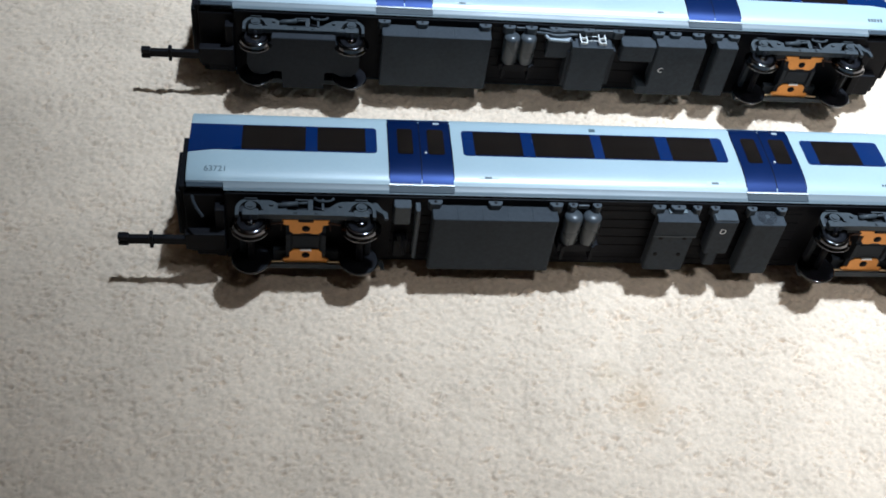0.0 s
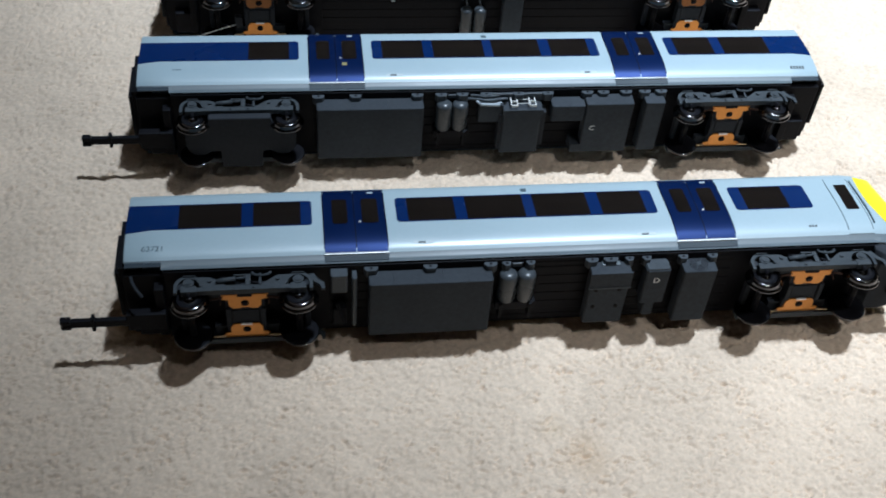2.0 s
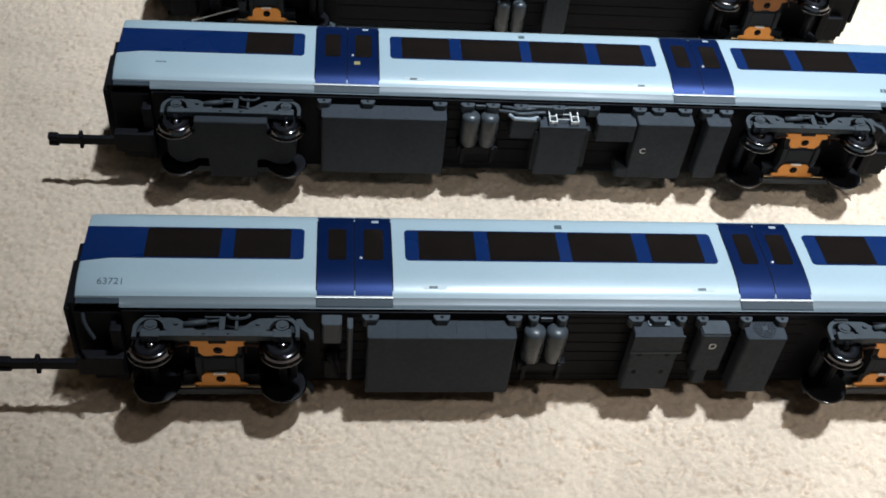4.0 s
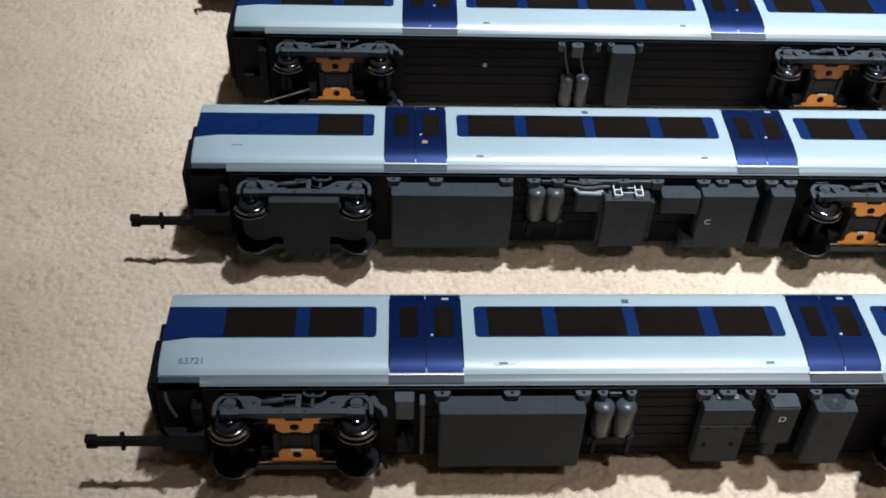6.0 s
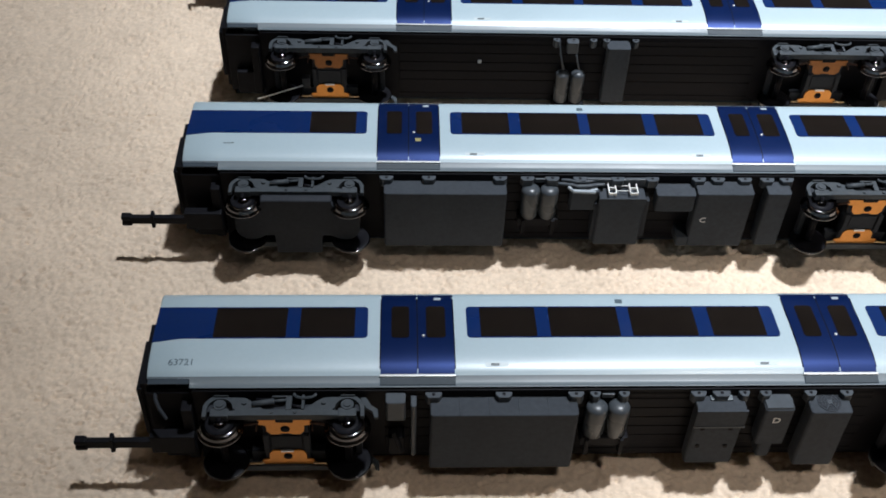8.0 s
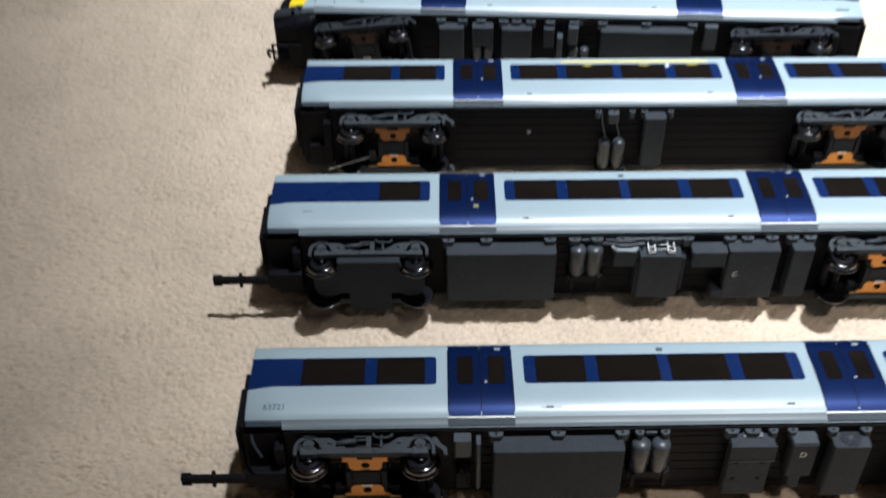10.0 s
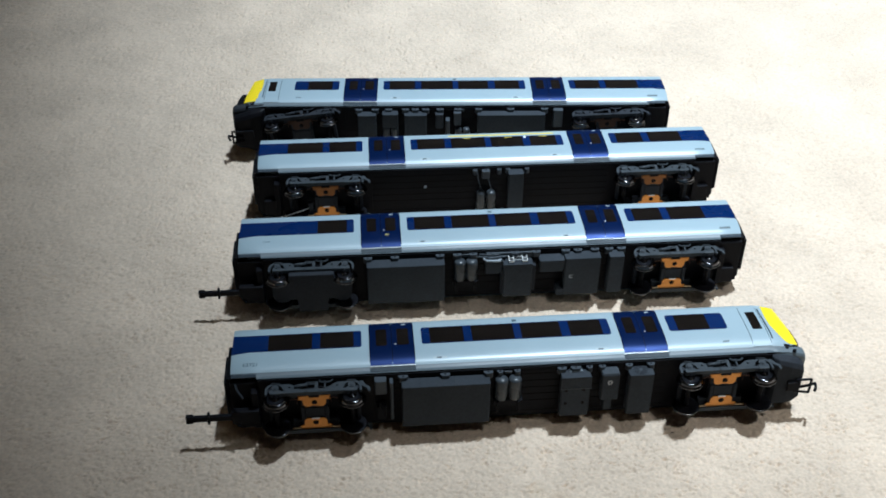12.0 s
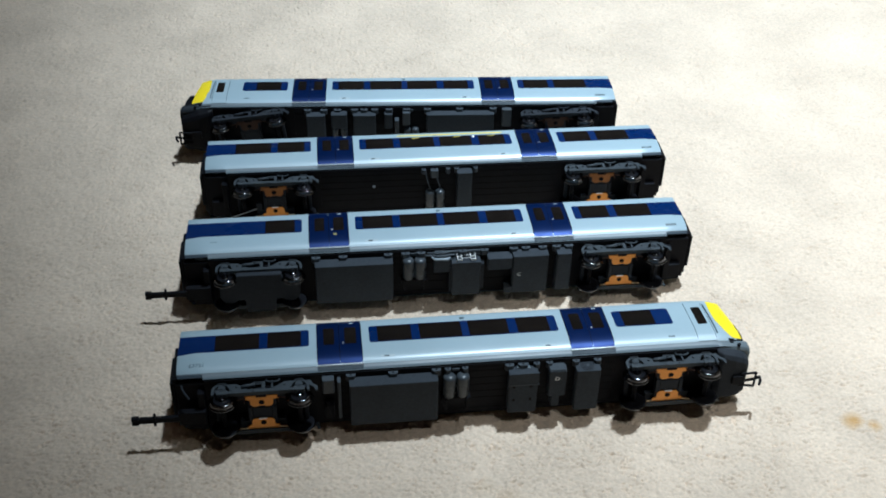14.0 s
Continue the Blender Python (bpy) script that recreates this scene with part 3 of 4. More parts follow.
def double_door(root, x, yellow=False):
    """A pair of navy sliding leaves with their windows, buttons and a bright sill."""
    for a, b, w0, w1 in ((x, x + 10.12, x + 2.9, x + 8.0), (x + 10.42, x + 20.5, x + 12.8, x + 18.3)):
        leaf = panel("door_leaf", root, a, b, -0.3, 31.5, 0.16, NAVY_DOOR, label="navy blue sliding door leaf", rows=16)
        panel("window", leaf, w0, w1, 11.7, 24.6, 0.22, PANE, 1.0, 1.0, label="smoked door window")
    gap = panel("door_seal", root, x - 0.32, x + 20.82, -0.5, 31.5, 0.05, BLACK, label="black rubber door seal", rows=16)
    for q, v, r in ((x + 12.0, 12.4, 0.42),):
        bm = bmesh.new()
        p = skin(q, v, 0.1)
        rod(bm, p, (p[0], p[1], p[2] + 0.4), r, 12)
        part("door_button", bm, SILVER, gap, "bright metal door button", True)
    if yellow:
        panel("sticker", gap, x + 12.5, x + 14.4, 7.8, 9.4, 0.24, STICKER, label="small beige door sticker", rows=2)
    panel("door_sign", gap, x + 15.2, x + 17.2, 27.2, 28.2, 0.26, SIGN, label="small pale sign above the door", rows=2)
    bm = bmesh.new()
    p = skin(x, -0.8)
    block(bm, x - 0.3, x + 20.8, -1.05, -0.35, p[2] - 1.0, p[2] + 0.62, 0.12)
    part("door_sill", bm, SILVER, root, "bright metal door sill")
    panel("step_seam", root, x - 0.2, x + 20.7, -3.3, -0.9, 0.06, STEP, label="dark seam round the door step", rows=4)
    panel("door_step", root, x + 0.1, x + 20.4, -3.1, -1.0, 0.2, TREAD, label="dark grey step below the door", rows=4, thick=0.5)


def strip(root, x0, x1, panes, open_left=False, open_right=False, flip=False, nose=False):
    """The navy window band with its separate panes."""
    low = 11.8
    if open_left:
        low = lambda x: 11.8 - 1.4 * min(max((-56.0 - x) / 7.5, 0), 1)
    if open_right:
        low = lambda x: 11.8 - 1.4 * min(max((x - 193.4) / 7.5, 0), 1)
    band = panel("window_band", root, x0, x1, low, 24.6, 0.10, NAVY, 0.0 if open_left else 1.3, 0.0 if open_right else 1.3, flip=flip, nose=nose, label="navy blue window band")
    for a, b in panes:
        panel("window", band, a, b, 12.2, 24.2, 0.16, PANE, 0.5, 0.5, flip=flip, label="smoked window pane")


def underfloor(root):
    bm = bmesh.new()
    block(bm, -51.6, 188.8, -4.3, -2.6, MID - 15.0, MID + 15.0, 0.2)
    frame_part = part("underframe", bm, BLACK, root, "black ribbed underframe")
    for w, wide in ((-13.4, 1.2), (-9.6, 3.8), (-5.4, 3.8), (-1.2, 3.8), (3.0, 3.8), (7.2, 3.8), (12.2, 1.2)):
        bm = bmesh.new()
        block(bm, 1, 138, -4.52, -4.2, MID + w, MID + w + wide, 0.2)
        part("floor_rib", bm, BLACK, frame_part)


def gangway(root, left, hosed=False):
    """The black corridor end with its dark lower block."""
    s, e = (-1, LEFT) if left else (1, RIGHT)
    span = lambda a, b: sorted((e + s * a, e + s * b))
    bm = bmesh.new()
    block(bm, *span(-0.2, 2.1), -1.4, 20.4, MID - 12.0, MID + 14.8, 0.3)
    block(bm, *span(1.8, 3.3), -2.0, 15.5, MID - 7.0, MID + 13.2, 0.4)
    part("gangway", bm, BLACK, root, "black rubber gangway end")
    bm = bmesh.new()
    block(bm, *span(-13.0, 0.6), -3.2, -0.9, MID - 13.0, MID + 13.0, 0.4)
    block(bm, *span(-11.0, -2.5), -6.4, -3.0, MID - 12.0, MID - 2.0, 0.5)
    block(bm, *span(-12.0, -9.0), -7.0, -3.0, MID - 12.0, MID + 10.0, 0.4)
    part("end_beam", bm, BLACK, root, "black end beam")
    if hosed:
        bm = bmesh.new()
        hose = [(2.0, -3.2, 12.4), (2.4, -5.0, 12.0), (3.6, -7.2, 11.2), (5.6, -9.4, 9.6)]
        for p, q in zip(hose, hose[1:]):
            rod(bm, (e - s * p[0], p[1], MID + p[2]), (e - s * q[0], q[1], MID + q[2]), 0.55, 8, 0.3)
        part("brake_hose", bm, DARK, root, "dark grey brake hose at the coach end", True)
    end_step(root, left)


def end_step(root, left):
    a, b = (LEFT + 0.4, -52.3) if left else (189.5, RIGHT - 0.4)
    panel("end_step", root, a, b, -2.5, -1.1, 0.05, STEP, label="dark grey footstep at the coach end", rows=3, thick=0.8)


def bar_coupling(root, left, y=-8.4, MID=MID - 2.8):
    s, e = (-1, LEFT) if left else (1, RIGHT)
    bm = bmesh.new()
    x = lambda d: e + s * d
    block(bm, *sorted((x(-6), x(21.0))), y - 0.9, y + 0.9, MID - 1.3, MID + 1.7, 0.35)
    block(bm, *sorted((x(10.6), x(11.8))), y - 1.4, y + 1.4, MID - 2.6, MID + 3.0, 0.3)
    block(bm, *sorted((x(18.2), x(21.6))), y - 1.2, y + 1.2, MID - 1.9, MID - 0.1, 0.5)
    block(bm, *sorted((x(18.2), x(21.6))), y - 1.2, y + 1.2, MID + 0.5, MID + 2.3, 0.5)
    block(bm, *sorted((x(-12), x(0.5))), y - 1.0, y + 2.2, MID - 3.6, MID + 3.8, 0.5)
    return part("bar_coupling", bm, BLACK, root, "black plastic bar coupling sticking out of the end")


def hook_coupling(root, flip):
    f = lambda x: 136.6 - x if flip else x
    drop = -2.0 if flip else 0.0
    bm = bmesh.new()
    block(bm, 195, 201.0, -11.4, -9.8, MID - 2.6, MID + 2.6, 0.4, flip)
    base = part("hook_coupling", bm, BLACK, root, "black tension-lock coupling block")
    bm = bmesh.new()
    loop = [(199.0, -10.4, -3.4), (206.0, -11.0, -4.2), (206.2, -11.0, 4.2), (199.0, -10.4, 3.4)]
    for p, q in zip(loop, loop[1:]):
        rod(bm, (f(p[0]), p[1], MID + p[2] + drop), (f(q[0]), q[1], MID + q[2] + drop), 0.6, 8, 0.3)
    part("coupling_loop", bm, BLACK, base, "black coupling loop", True)
    bm = bmesh.new()
    bend = [(199.5, -10.6, -1.0), (205.0, -11.2, 0.4), (208.8, -10.0, 0.5), (208.4, -12.2, 0.2), (207.2, -14.4, -0.2)]
    for p, q in zip(bend, bend[1:]):
        rod(bm, (f(p[0]), p[1], MID + p[2] + drop), (f(q[0]), q[1], MID + q[2] + drop), 0.7, 8, 0.3)
    part("coupling_hook", bm, BLACK, base, "black coupling hook", True)
    return base


def loft(name, root, mat, label, ribs, flip):
    """A closed moulding with rounded lower corners; each rib is its place along the coach, half width, top and bottom."""
    bm = bmesh.new()
    rings = []
    for x, w, y1, y0 in ribs:
        d = (y1 - y0) * 0.22
        half = [(y1, w), (y0 + 2 * d, w - 0.15 * d), (y0 + d * 0.7, w - 0.7 * d), (y0, w - 2.0 * d)]
        rings.append([bm.verts.new((place(x, flip), y, MID + z)) for y, z in half + [(y, -z) for y, z in reversed(half)]])
    for a, b in zip(rings, rings[1:]):
        for i in range(8):
            bm.faces.new((a[i], a[(i + 1) % 8], b[(i + 1) % 8], b[i]))
    bm.faces.new(rings[0])
    bm.faces.new(rings[-1])
    bmesh.ops.recalc_face_normals(bm, faces=bm.faces[:])
    bmesh.ops.bevel(bm, geom=list(bm.edges), offset=0.2, segments=1, affect="EDGES")
    return part(name, bm, mat, root, label)


def cab(root, flip):
    """The cab end: door, side window, yellow front, dark valance and gangway."""
    common = dict(nose=True, flip=flip)
    seal = panel("cab_door_outline", root, 179.2, 188.5, -0.5, 27.4, 0.05, PRINT, label="fine dark outline of the cab door", rows=14, **common)
    leaf = panel("cab_door", root, 179.5, 188.15, -0.2, 27.4, 0.10, PALE, label="pale blue cab door", rows=14, **common)
    panel("window", leaf, 181.9, 186.6, 10.2, 24.0, 0.17, PANE, 0.5, 0.5, label="smoked cab side window", **common)
    bm = bmesh.new()
    for k in range(8):
        a, b = skin(189.5, 3.5 + 2.8 * k, 0.2, 1, True), skin(189.5, 6.3 + 2.8 * k, 0.2, 1, True)
        rod(bm, (place(a[0], flip), *a[1:]), (place(b[0], flip), *b[1:]), 0.3, 6)
    part("handrail", bm, FIGURES, seal, "dark handrail beside the cab door")
    ease = lambda t: min(max(t, 0.0), 1.0)
    low = lambda x: 0.7 + 13.3 * (1 - ease((x - 191.4) / (2.4 if flip else 6.0))) ** 2.2
    high = lambda x: 28.6 - 12.5 * (1 - ease((x - 191.4) / 0.9)) ** 2.0
    for s in (1, -1):
        panel("yellow_front", root, 191.5, 200.9, low, high, 0.12, YELLOW, side=s, label="bright yellow warning panel", rows=14, **common)
    # on the turned coach, valance and skirt carry their shade as darker material
    valance = loft("front_valance", root, BLACK if flip else DARK, "front valance, shade painted in as black" if flip else "dark grey front valance",
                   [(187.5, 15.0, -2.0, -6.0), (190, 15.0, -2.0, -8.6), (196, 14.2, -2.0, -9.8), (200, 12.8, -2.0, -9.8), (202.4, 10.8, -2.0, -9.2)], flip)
    loft("corner_skirt", root, DARK if flip else SKIRT, "skirt curved round the cab corner, shade painted near black" if flip else "slate grey skirt curved round the cab corner",
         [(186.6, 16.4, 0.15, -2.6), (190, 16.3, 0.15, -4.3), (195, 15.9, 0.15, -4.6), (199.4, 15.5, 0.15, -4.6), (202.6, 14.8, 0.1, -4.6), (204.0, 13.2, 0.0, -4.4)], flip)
    for x, y in ((195.4, -1.0), (198.2, -3.4)):
        bm = bmesh.new()
        w = 15.7 if x < 197 else 15.5
        rod(bm, (place(x, flip), y, MID + w), (place(x, flip), y, MID + w + 0.75), 0.9, 12)
        part("valance_fitting", bm, BLACK, valance, "small black round fitting")
    panel("front_seam", root, 194.0, 200.8, -0.5, 0.55, 0.14, BLACK, label="black seam below the yellow front", rows=2, **common)
    bm = bmesh.new()
    block(bm, 198.0, 203.2, -2.0, 8.0, MID - 9.0, MID + 9.0, 0.6, flip)
    if flip:
        screen = [(194.0, 2.0), (206.0, 2.0), (205.4, 8.0), (204.2, 14.0), (203.4, 15.5), (194.0, 15.5)]
        screen = [(138.6 - x, y) for x, y in screen]
    else:
        screen = [(194.0, 2.0), (202.6, 2.0), (202.7, 6.0), (201.9, 12.0), (200.6, 19.0), (199.0, 22.5), (193.0, 22.5)]
    sheet(bm, screen, "z", MID - 13.4, MID + 13.4, 0.4)
    part("front_gangway", bm, BLACK, root, "black front gangway door and windscreen")


def letter(root, text, x, y, z, size, turn=0):
    """One readable letter on the underside of an equipment box."""
    data = bpy.data.curves.new("letter", "FONT")
    data.body, data.size, data.extrude, data.align_x, data.align_y = text, size * MM, 0.00003, "CENTER", "CENTER"
    data.materials.append(WHITE)
    ob = new("letter", data)
    ob.parent = root
    ob.matrix_basis = Matrix.Translation((x * MM, y * MM, z * MM)) @ Matrix.Rotation(math.pi / 2, 4, "X")
    return tagged(ob, "small pale moulded letter")


def fleet_number(root, text, x, v, size):
    """Small dark figures on the curved side of the body."""
    data = bpy.data.curves.new("fleet_number", "FONT")
    data.body, data.size, data.extrude = text, size * MM, 0.00002
    data.materials.append(FIGURES)
    ob = new("fleet_number", data)
    ob.parent = root
    p, q = skin(x, v, 0.10), skin(x, v + 1.6, 0.10)
    ob.matrix_basis = Matrix.Translation((p[0] * MM, p[1] * MM, p[2] * MM)) @ Matrix.Rotation(math.atan2(q[2] - p[2], q[1] - p[1]), 4, "X")
    return tagged(ob, "small dark printed fleet number")


def coach(origin, angle, roll, label, driving=False, flip=False, yellow_sticker=False):
    root = new("model_train_coach")
    tagged(root, label, "model train", "model train coaches in a row")
    tip = pose(0, 0, 0.0355) @ pose(0, 0, 0, roll) @ pose(0, 0, -0.0355)
    root.matrix_world = pose(origin[0], origin[1], 0.0006, 0, 0, angle) @ tip
    body_shell(root, driving, flip)
    double_door(root, 0.0, yellow_sticker)
    double_door(root, 118.2)
    return root


MIDDLE = [(28.3, 44.4), (48.3, 68.3), (71.8, 90.7), (95.0, 110.4)]


def shared_trim(root, flip=False):
    strip(root, 24.4, 114.3, MIDDLE)
    panel("roof_sign", root, 68.5, 70.6, 25.9, 27.5, 0.10, FIGURES, label="small dark square sign at the roof edge", rows=3)
    for x in (30.6, 106.2):
        panel("data_panel", root, x - 1.6, x + 5.0, 1.75, 2.95, 0.05, PLATE, 0.4, 0.4, label="pale printed data panel", rows=2)
        bars(root, x, 1.95, 3.2, 0.8, 1, label="small dark printed bar")
    underfloor(root)


# the driving coach nearest, its cab to the east
first = coach((0.0007, 0.0054), 0.61, -1.33, "pale blue model driving coach, yellow cab, lying on beige carpet", True)
shared_trim(first)
strip(first, LEFT, -3.8, [(-47.3, -26.9), (-23.1, -7.5)], open_left=True)
strip(first, 142.3, 170.3, [(146.5, 161.8)])
cab(first, False)
gangway(first, True, True)
bar_coupling(first, True)
hook_coupling(first, False)
fleet_number(first, "63721", -58.5, 2.5, 2.9)
bars(first, 165.5, 2.6, 3.2, 0.9, 3)
trailer_bogie(first, -26.3)
trailer_bogie(first, 164.6, axle=-11.8)
equipment(first, 1.4, 6.9, "relay_box", z0=6.0, z1=14.0, y1=-8.0, mat=SLATE, label="small slate grey relay box")
equipment(first, 8.3, 9.9, "upright_strut", z0=-10.0, z1=13.0, y1=-8.5, mat=SLATE, label="slate grey upright strut")
equipment(first, 13.7, 54.4, "transformer_case", y1=-11.0, ridges=4, label="long dark grey ribbed transformer case")
tanks(first, (60.0, 66.2))
lidded = equipment(first, 87.5, 101.2)
bm = bmesh.new()
block(bm, 87.2, 101.5, -10.3, -9.6, MID + 5.6, MID + 12.4, 0.12)
lid = part("lid", bm, GREY, lidded, "dark grey lid with a raised edge")
bm = bmesh.new()
block(bm, 87.1, 101.6, -10.55, -10.1, MID + 5.2, MID + 5.75, 0.1)
part("lid_edge", bm, SLATE, lid, "slate grey edge of the lid")
bm = bmesh.new()
block(bm, 91.6, 97.8, -6.4, -4.2, MID + 12.1, MID + 12.7, 0.15)
part("lid_clip", bm, SKIRT, lid, "pale grey clip on top of the lid")
for x in (90.0, 98.0):
    for z in (-4.0, 4.2):
        bm = bmesh.new()
        rod(bm, (x, -9.6, MID + z), (x, -10.1, MID + z), 0.7, 10)
        part("bolt", bm, BLACK, lidded, "black bolt head")
equipment(first, 106.4, 114.7, z0=-3.5)
equipment(first, 108.2, 112.2, "pipe_stub", z0=-10.5, z1=-3.0, y1=-9.0, label="dark grey pipe stub")
bm = bmesh.new()
sheet(bm, [(107.2, -4.2), (113.9, -4.2), (114.5, -6.0), (114.3, -9.4), (106.8, -9.4), (106.6, -6.0)], "z", MID + 12.1, MID + 12.8, 0.15)
part("box_cap", bm, SLATE, first, "slate grey cap on an equipment box")
letter(first, "D", 110.3, -9.86, MID + 7.6, 3.2)
vented = equipment(first, 119.0, 130.6, y1=-10.8)
bm = bmesh.new()
rod(bm, (124.8, -7.0, MID + 12.0), (124.8, -7.0, MID + 12.28), 3.3, 28)
grille = part("fan_grille", bm, DARK, vented, "round dark fan grille")
for r in (3.2, 2.4, 1.6):
    bm = bmesh.new()
    circle = [(124.8 + r * math.cos(q), -7.0 + r * math.sin(q), MID + 12.3) for q in np.linspace(0, 2 * math.pi, 25)]
    for p, q in zip(circle, circle[1:]):
        rod(bm, p, q, 0.16, 5)
    part("grille_ring", bm, GREY, grille)
for q in np.linspace(0, math.pi, 3, endpoint=False):
    bm = bmesh.new()
    dx, dy = 3.1 * math.cos(q), 3.1 * math.sin(q)
    rod(bm, (124.8 - dx, -7.0 - dy, MID + 12.32), (124.8 + dx, -7.0 + dy, MID + 12.32), 0.2, 6)
    part("grille_spoke", bm, GREY, grille)
bm = bmesh.new()
block(bm, 124.1, 125.5, -7.7, -6.3, MID + 12.2, MID + 12.5, 0.12)
part("fan_hub", bm, SLATE, grille, "slate grey fan hub")
bm = bmesh.new()
block(bm, 2.0, 6.6, -8.6, -4.0, MID - 9.0, MID - 1.0, 0.8)
rod(bm, (3.4, -8.0, MID + 1.0), (5.6, -9.4, MID - 6.0), 0.7, 8)
part("valve_gear", bm, BLACK, first, "black valve gear below the relay box")
for x, wide in ((14.6, 4.6), (34.0, 4.6), (54.0, 4.4), (59.4, 3.0), (67.4, 3.0), (88.2, 4.4), (94.6, 5.0), (101.0, 3.0), (107.0, 3.2), (119.6, 3.4), (129.8, 3.6)):
    bracket(first, x, wide)

# the motor coach behind it
second = coach((-0.0024, 0.0939), 0.23, 0.55, "pale blue model motor coach, flat grey bogie, lying on carpet", yellow_sticker=True)
shared_trim(second)
strip(second, LEFT, -3.8, [(-23.0, -7.5)], open_left=True)
strip(second, 142.4, RIGHT, [(146.2, 161.5), (165.6, 184.6)], open_right=True)
gangway(second, True)
gangway(second, False)
bar_coupling(second, True)
bars(second, -51.0, 6.3, 3.6, 0.5, 3)
bars(second, 190.0, 2.4, 6.0, 1.6, 5, name="fleet_number", label="dark printed fleet number on the body")
motor_bogie(second, -26.3)
trailer_bogie(second, 164.2, axle=-11.8)
equipment(second, 2.2, 42.6, "transformer_case", y1=-11.0, ridges=2, label="long dark grey transformer case")
tanks(second, (50.8, 57.0))
equipment(second, 73.4, 88.7, "generator_case", z0=-11.4, z1=10.4, y1=-10.8, label="dark grey generator case")
equipment(second, 64.0, 73.6, "exhaust_box", z0=3.0, z1=11.4, y1=-8.8, label="dark grey exhaust box")
bm = bmesh.new()
rod(bm, (62.8, -8.2, MID + 13.2), (64.6, -9.2, MID + 12.2), 0.55, 10)
rod(bm, (64.6, -9.2, MID + 12.2), (71.6, -9.3, MID + 11.9), 0.65, 10, 0.4)
part("pale_pipe", bm, SIGN, second, "pale silver bent pipe on the exhaust box", True)
for k, (y, z) in enumerate(((-6.0, 12.0), (-5.2, 13.0), (-7.0, 12.6))):
    bm = bmesh.new()
    run = [(60.2 + k, y + 0.6, z), (62.6 + k, y, z + 0.3), (66.0, y - 1.0, z + 0.5), (69.6, y - 0.6, z + 0.3), (72.4, y + 0.3, z), (75.0, y + 0.5, z)]
    for p, q in zip(run, run[1:]):
        rod(bm, (p[0], p[1], MID + p[2]), (q[0], q[1], MID + q[2]), 0.55, 8, 0.3)
    part("pipe", bm, SLATE, second, "slate grey curved pipe", True)
for x in (76.2, 83.3):
    bm = bmesh.new()
    for a, b, c, d in ((0, 2.7, -10.3, -9.95), (0, 2.7, -5.2, -4.85), (0, 0.36, -10.3, -4.85), (2.34, 2.7, -10.3, -4.85), (0.3, 2.4, -7.7, -7.4)):
        block(bm, x + a, x + b, c, d, MID + 11.4, MID + 12.4, 0.09)
    part("white_frame", bm, WHITE, second, "small white rectangular frame")
for y in (-8.6, -6.2):
    bm = bmesh.new()
    rod(bm, (78.7, y, MID + 11.9), (83.5, y, MID + 11.9), 0.13, 8)
    part("white_rod", bm, WHITE, second, "thin white rod between the white frames", True)
bm = bmesh.new()
block(bm, 64.4, 72.8, -8.2, -4.6, MID + 11.2, MID + 11.9, 0.2)
part("pale_cover", bm, SIGN, second, "pale grey cover on the exhaust box")
for a, b in ((68.6, 77.6), (82.4, 92.4)):
    bm = bmesh.new()
    block(bm, a, b, -5.3, -4.0, MID + 13.3, MID + 14.0, 0.15)
    part("mounting_plate", bm, SLATE, second, "slate grey mounting plate under the skirt")
bm = bmesh.new()
block(bm, 72.2, 75.0, -9.6, -4.0, MID - 10.4, MID + 7.0, 0.3)
part("side_panel", bm, DARK, second, "dark grey stepped side panel of the generator case")
bm = bmesh.new()
block(bm, 73.2, 88.9, -11.2, -10.4, MID + 7.8, MID + 10.6, 0.2)
part("case_lip", bm, GREY, second, "dark grey lip along the generator case")
bm = bmesh.new()
block(bm, 88.6, 90.6, -9.4, -5.0, MID - 9.0, MID + 8.0, 0.4)
part("drain_pipe", bm, DARK, second, "dark grey drain pipe beside the generator case")
bm = bmesh.new()
block(bm, 68.0, 92.0, -5.4, -4.2, MID + 10.6, MID + 13.8, 0.3)
part("mounting_rail", bm, SLATE, second, "slate grey mounting rail")
equipment(second, 92.3, 105.4, "battery_box", z0=4.2, z1=11.6, y1=-10.6, label="shallow dark grey battery box")
equipment(second, 105.7, 124.5, "converter_case", z0=-11.8, z1=12.6, y1=-11.0, label="dark grey converter case")
equipment(second, 101.8, 106.2, "converter_foot", z0=-11.8, z1=-7.6, y1=-11.0, label="dark grey foot of the converter case")
letter(second, "C", 109.2, -11.06, MID + 0.8, 3.2)
equipment(second, 129.1, 137.0, z0=-11.6, z1=12.6, y1=-10.7)
for x in (3.0, 17.0, 40.5, 49.6, 57.8, 67.0, 79.5, 91.0, 106.6, 113.0, 122.0, 129.5, 136.0):
    bracket(second, x)

# the trailer coach with few boxes
third = coach((0.0030, 0.1719), -0.10, 0.09, "pale blue model trailer coach, bare black underframe, lying on carpet")
shared_trim(third)
strip(third, LEFT, -3.8, [(-47.3, -26.9), (-23.1, -7.5)], open_left=True)
strip(third, 142.4, RIGHT, [(146.2, 161.5), (165.6, 184.6)], open_right=True)
panel("cantrail_stripe", third, 47.0, 110.0, 26.1, 27.3, 0.12, CANTRAIL, label="yellow first-class stripe along the roof edge", rows=3)
for x in (55.8, 80.2, 101.0):
    panel("window_label", third, x, x + 4.4, 23.1, 23.6, 0.2, CANTRAIL, label="thin yellow label on a window", rows=2)
panel("window_label", third, 91.6, 93.0, 21.6, 24.2, 0.2, WHITE, label="small white label on a window", rows=2)
gangway(third, True)
gangway(third, False)
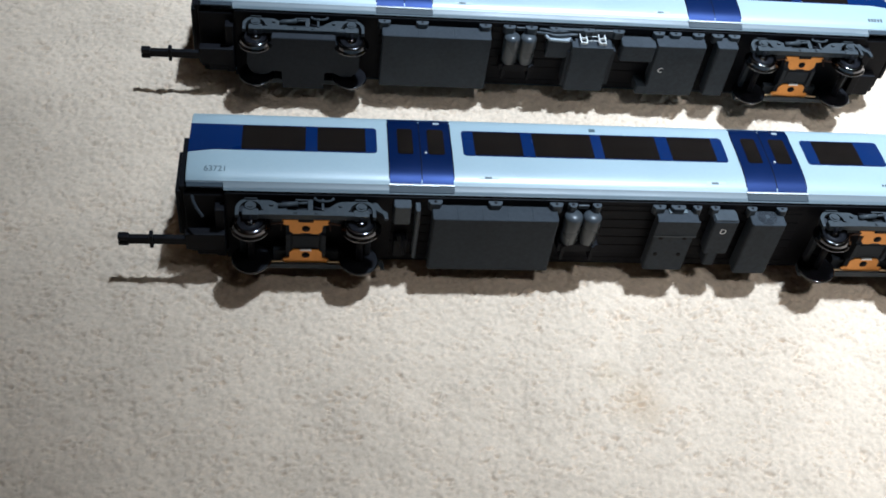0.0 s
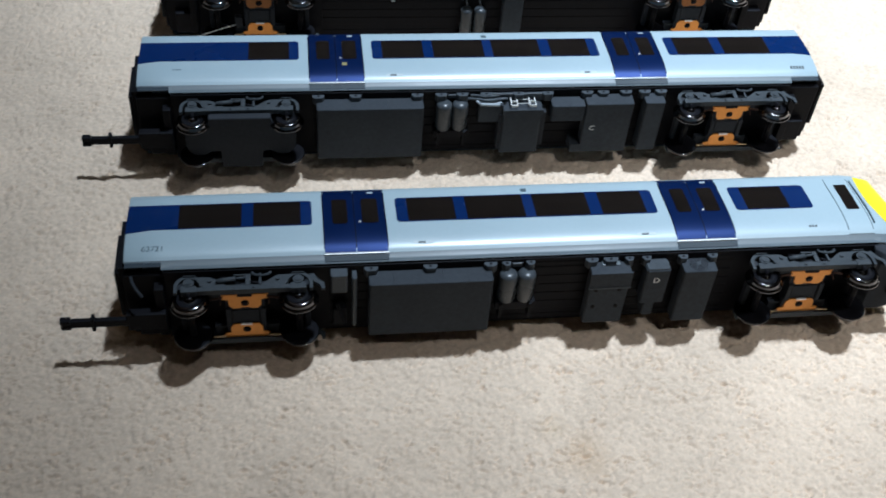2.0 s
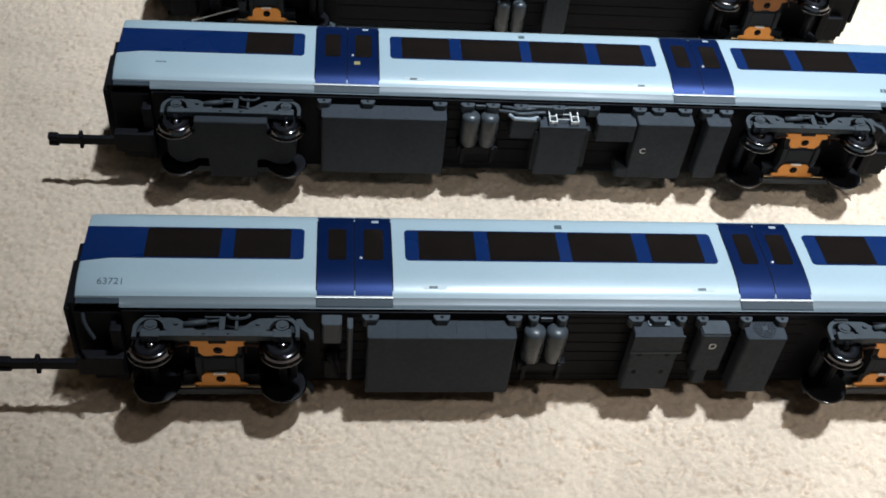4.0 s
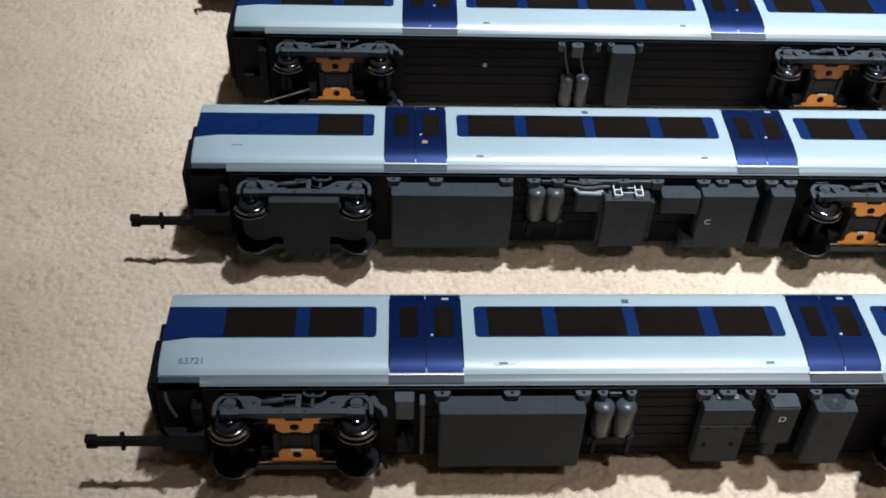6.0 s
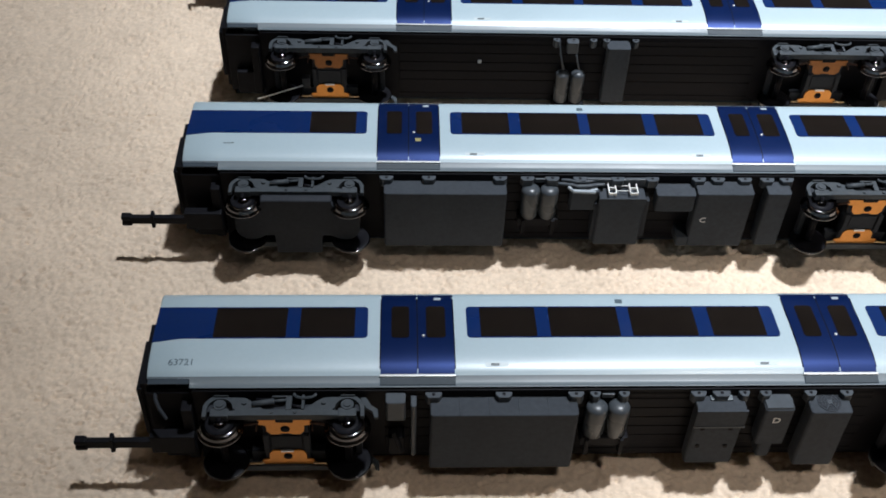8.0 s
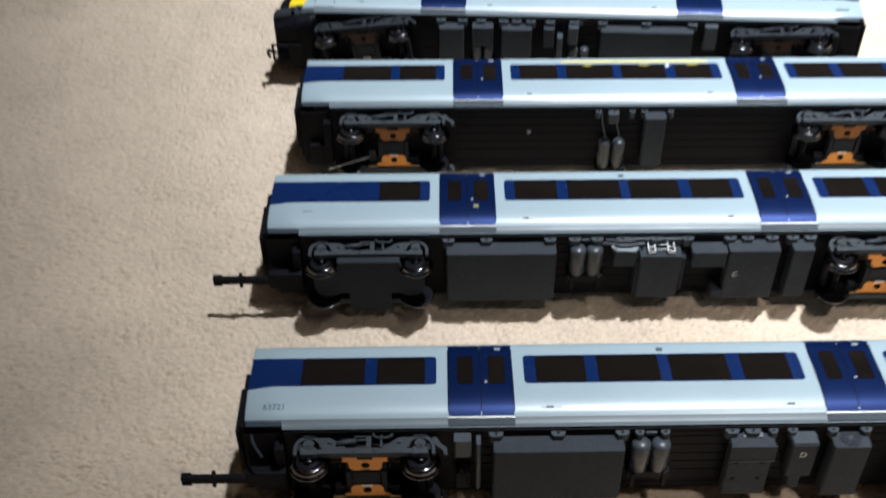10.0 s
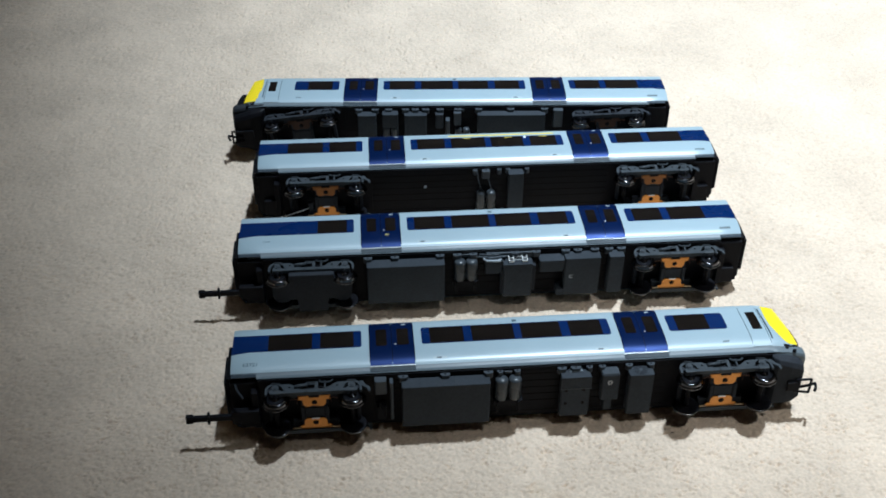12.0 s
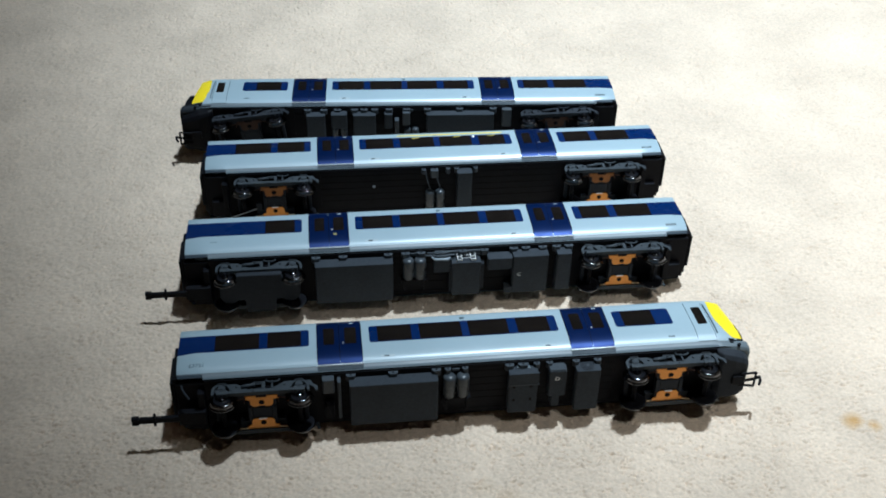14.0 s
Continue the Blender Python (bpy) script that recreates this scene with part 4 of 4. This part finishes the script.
trailer_bogie(third, -25.6, loose_wire=True, brown_upper=True, axle=-11.8)
trailer_bogie(third, 164.2, brown_upper=True, axle=-11.6)
tanks(third, (64.0, 69.9), 2.7, -13.0, -0.9)
for run in (((61.6, -5.6, 13.6), (62.2, -7.0, 9.0), (64.0, -7.6, 2.0)), ((68.2, -7.4, 8.8), (69.9, -7.6, 2.0))):
    bm = bmesh.new()
    for p, q in zip(run, run[1:]):
        rod(bm, (p[0], p[1], MID + p[2]), (q[0], q[1], MID + q[2]), 0.32, 8, 0.2)
    part("pipe", bm, SLATE, third, "slate grey pipe to an air tank", True)
equipment(third, 64.4, 68.9, "bracket_box", z0=9.0, z1=14.0, y1=-7.2, mat=SLATE, label="small slate grey bracket box")
equipment(third, 79.5, 88.3, z0=-12.0, z1=13.4)
bars_bm = bmesh.new()
block(bars_bm, 31.0, 32.5, -5.05, -4.7, MID + 2.6, MID + 4.2, 0.1)
part("pale_label", bars_bm, SIGN, third, "small pale square label on the underframe")
bars(third, 190.0, 2.4, 6.0, 1.2, 5, name="fleet_number", label="dark printed fleet number on the body")
for x in (60.5, 67.0, 74.5, 79.5, 90.5):
    bracket(third, x, 2.6)

# the farthest driving coach, its cab to the west
fourth = coach((-0.0118, 0.2438), -2.94, 0.04, "pale blue model driving coach turned round, yellow cab, on carpet", True, True)
shared_trim(fourth)
strip(fourth, LEFT, -3.8, [(-47.3, -26.9), (-23.1, -7.5)], open_left=True, flip=True)
strip(fourth, 142.3, 170.3, [(146.5, 161.8)], flip=True)
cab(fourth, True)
gangway(fourth, False)
hook_coupling(fourth, True)
bars(fourth, 165.5, 2.6, 3.2, 0.9, 3, flip=True)
bars(fourth, -57.6, 2.4, 6.4, 1.6, 5, flip=True, name="fleet_number", label="dark printed fleet number on the body")
trailer_bogie(fourth, -25.8, shaded=True, axle=-12.0, swing=-7.0)
trailer_bogie(fourth, 164.6, shaded=True, axle=-12.0, swing=-2.5)
equipment(fourth, 8.7, 20.2)
equipment(fourth, 24.0, 33.8, z0=3.0, z1=12.8)
tanks(fourth, (26.4, 31.6), 2.2, -6.0, 1.0)
equipment(fourth, 37.6, 51.6)
equipment(fourth, 57.0, 62.0, "valve_box", z0=2.0, z1=12.0, y1=-8.6, label="dark grey valve box")
equipment(fourth, 63.4, 66.0, "valve_box", z0=-4.0, z1=8.0, y1=-9.4, mat=SLATE, label="slate grey valve box")
equipment(fourth, 68.4, 73.0, "valve_box", z0=4.0, z1=13.0, y1=-8.6, mat=SLATE, label="slate grey valve box")
tanks(fourth, (71.4, 76.4), 2.2, -6.0, 0.0)
equipment(fourth, 83.2, 125.4, "transformer_case", ridges=1, label="long dark grey transformer case")
equipment(fourth, 130.5, 136.5, "relay_box", z0=2.0, z1=14.0, y1=-7.6, mat=SLATE, label="small slate grey relay box")
for x in (9.5, 19.5, 28.0, 38.5, 44.5, 51.0, 60.0, 71.0, 84.0, 104.0, 125.0):
    bracket(fourth, x)
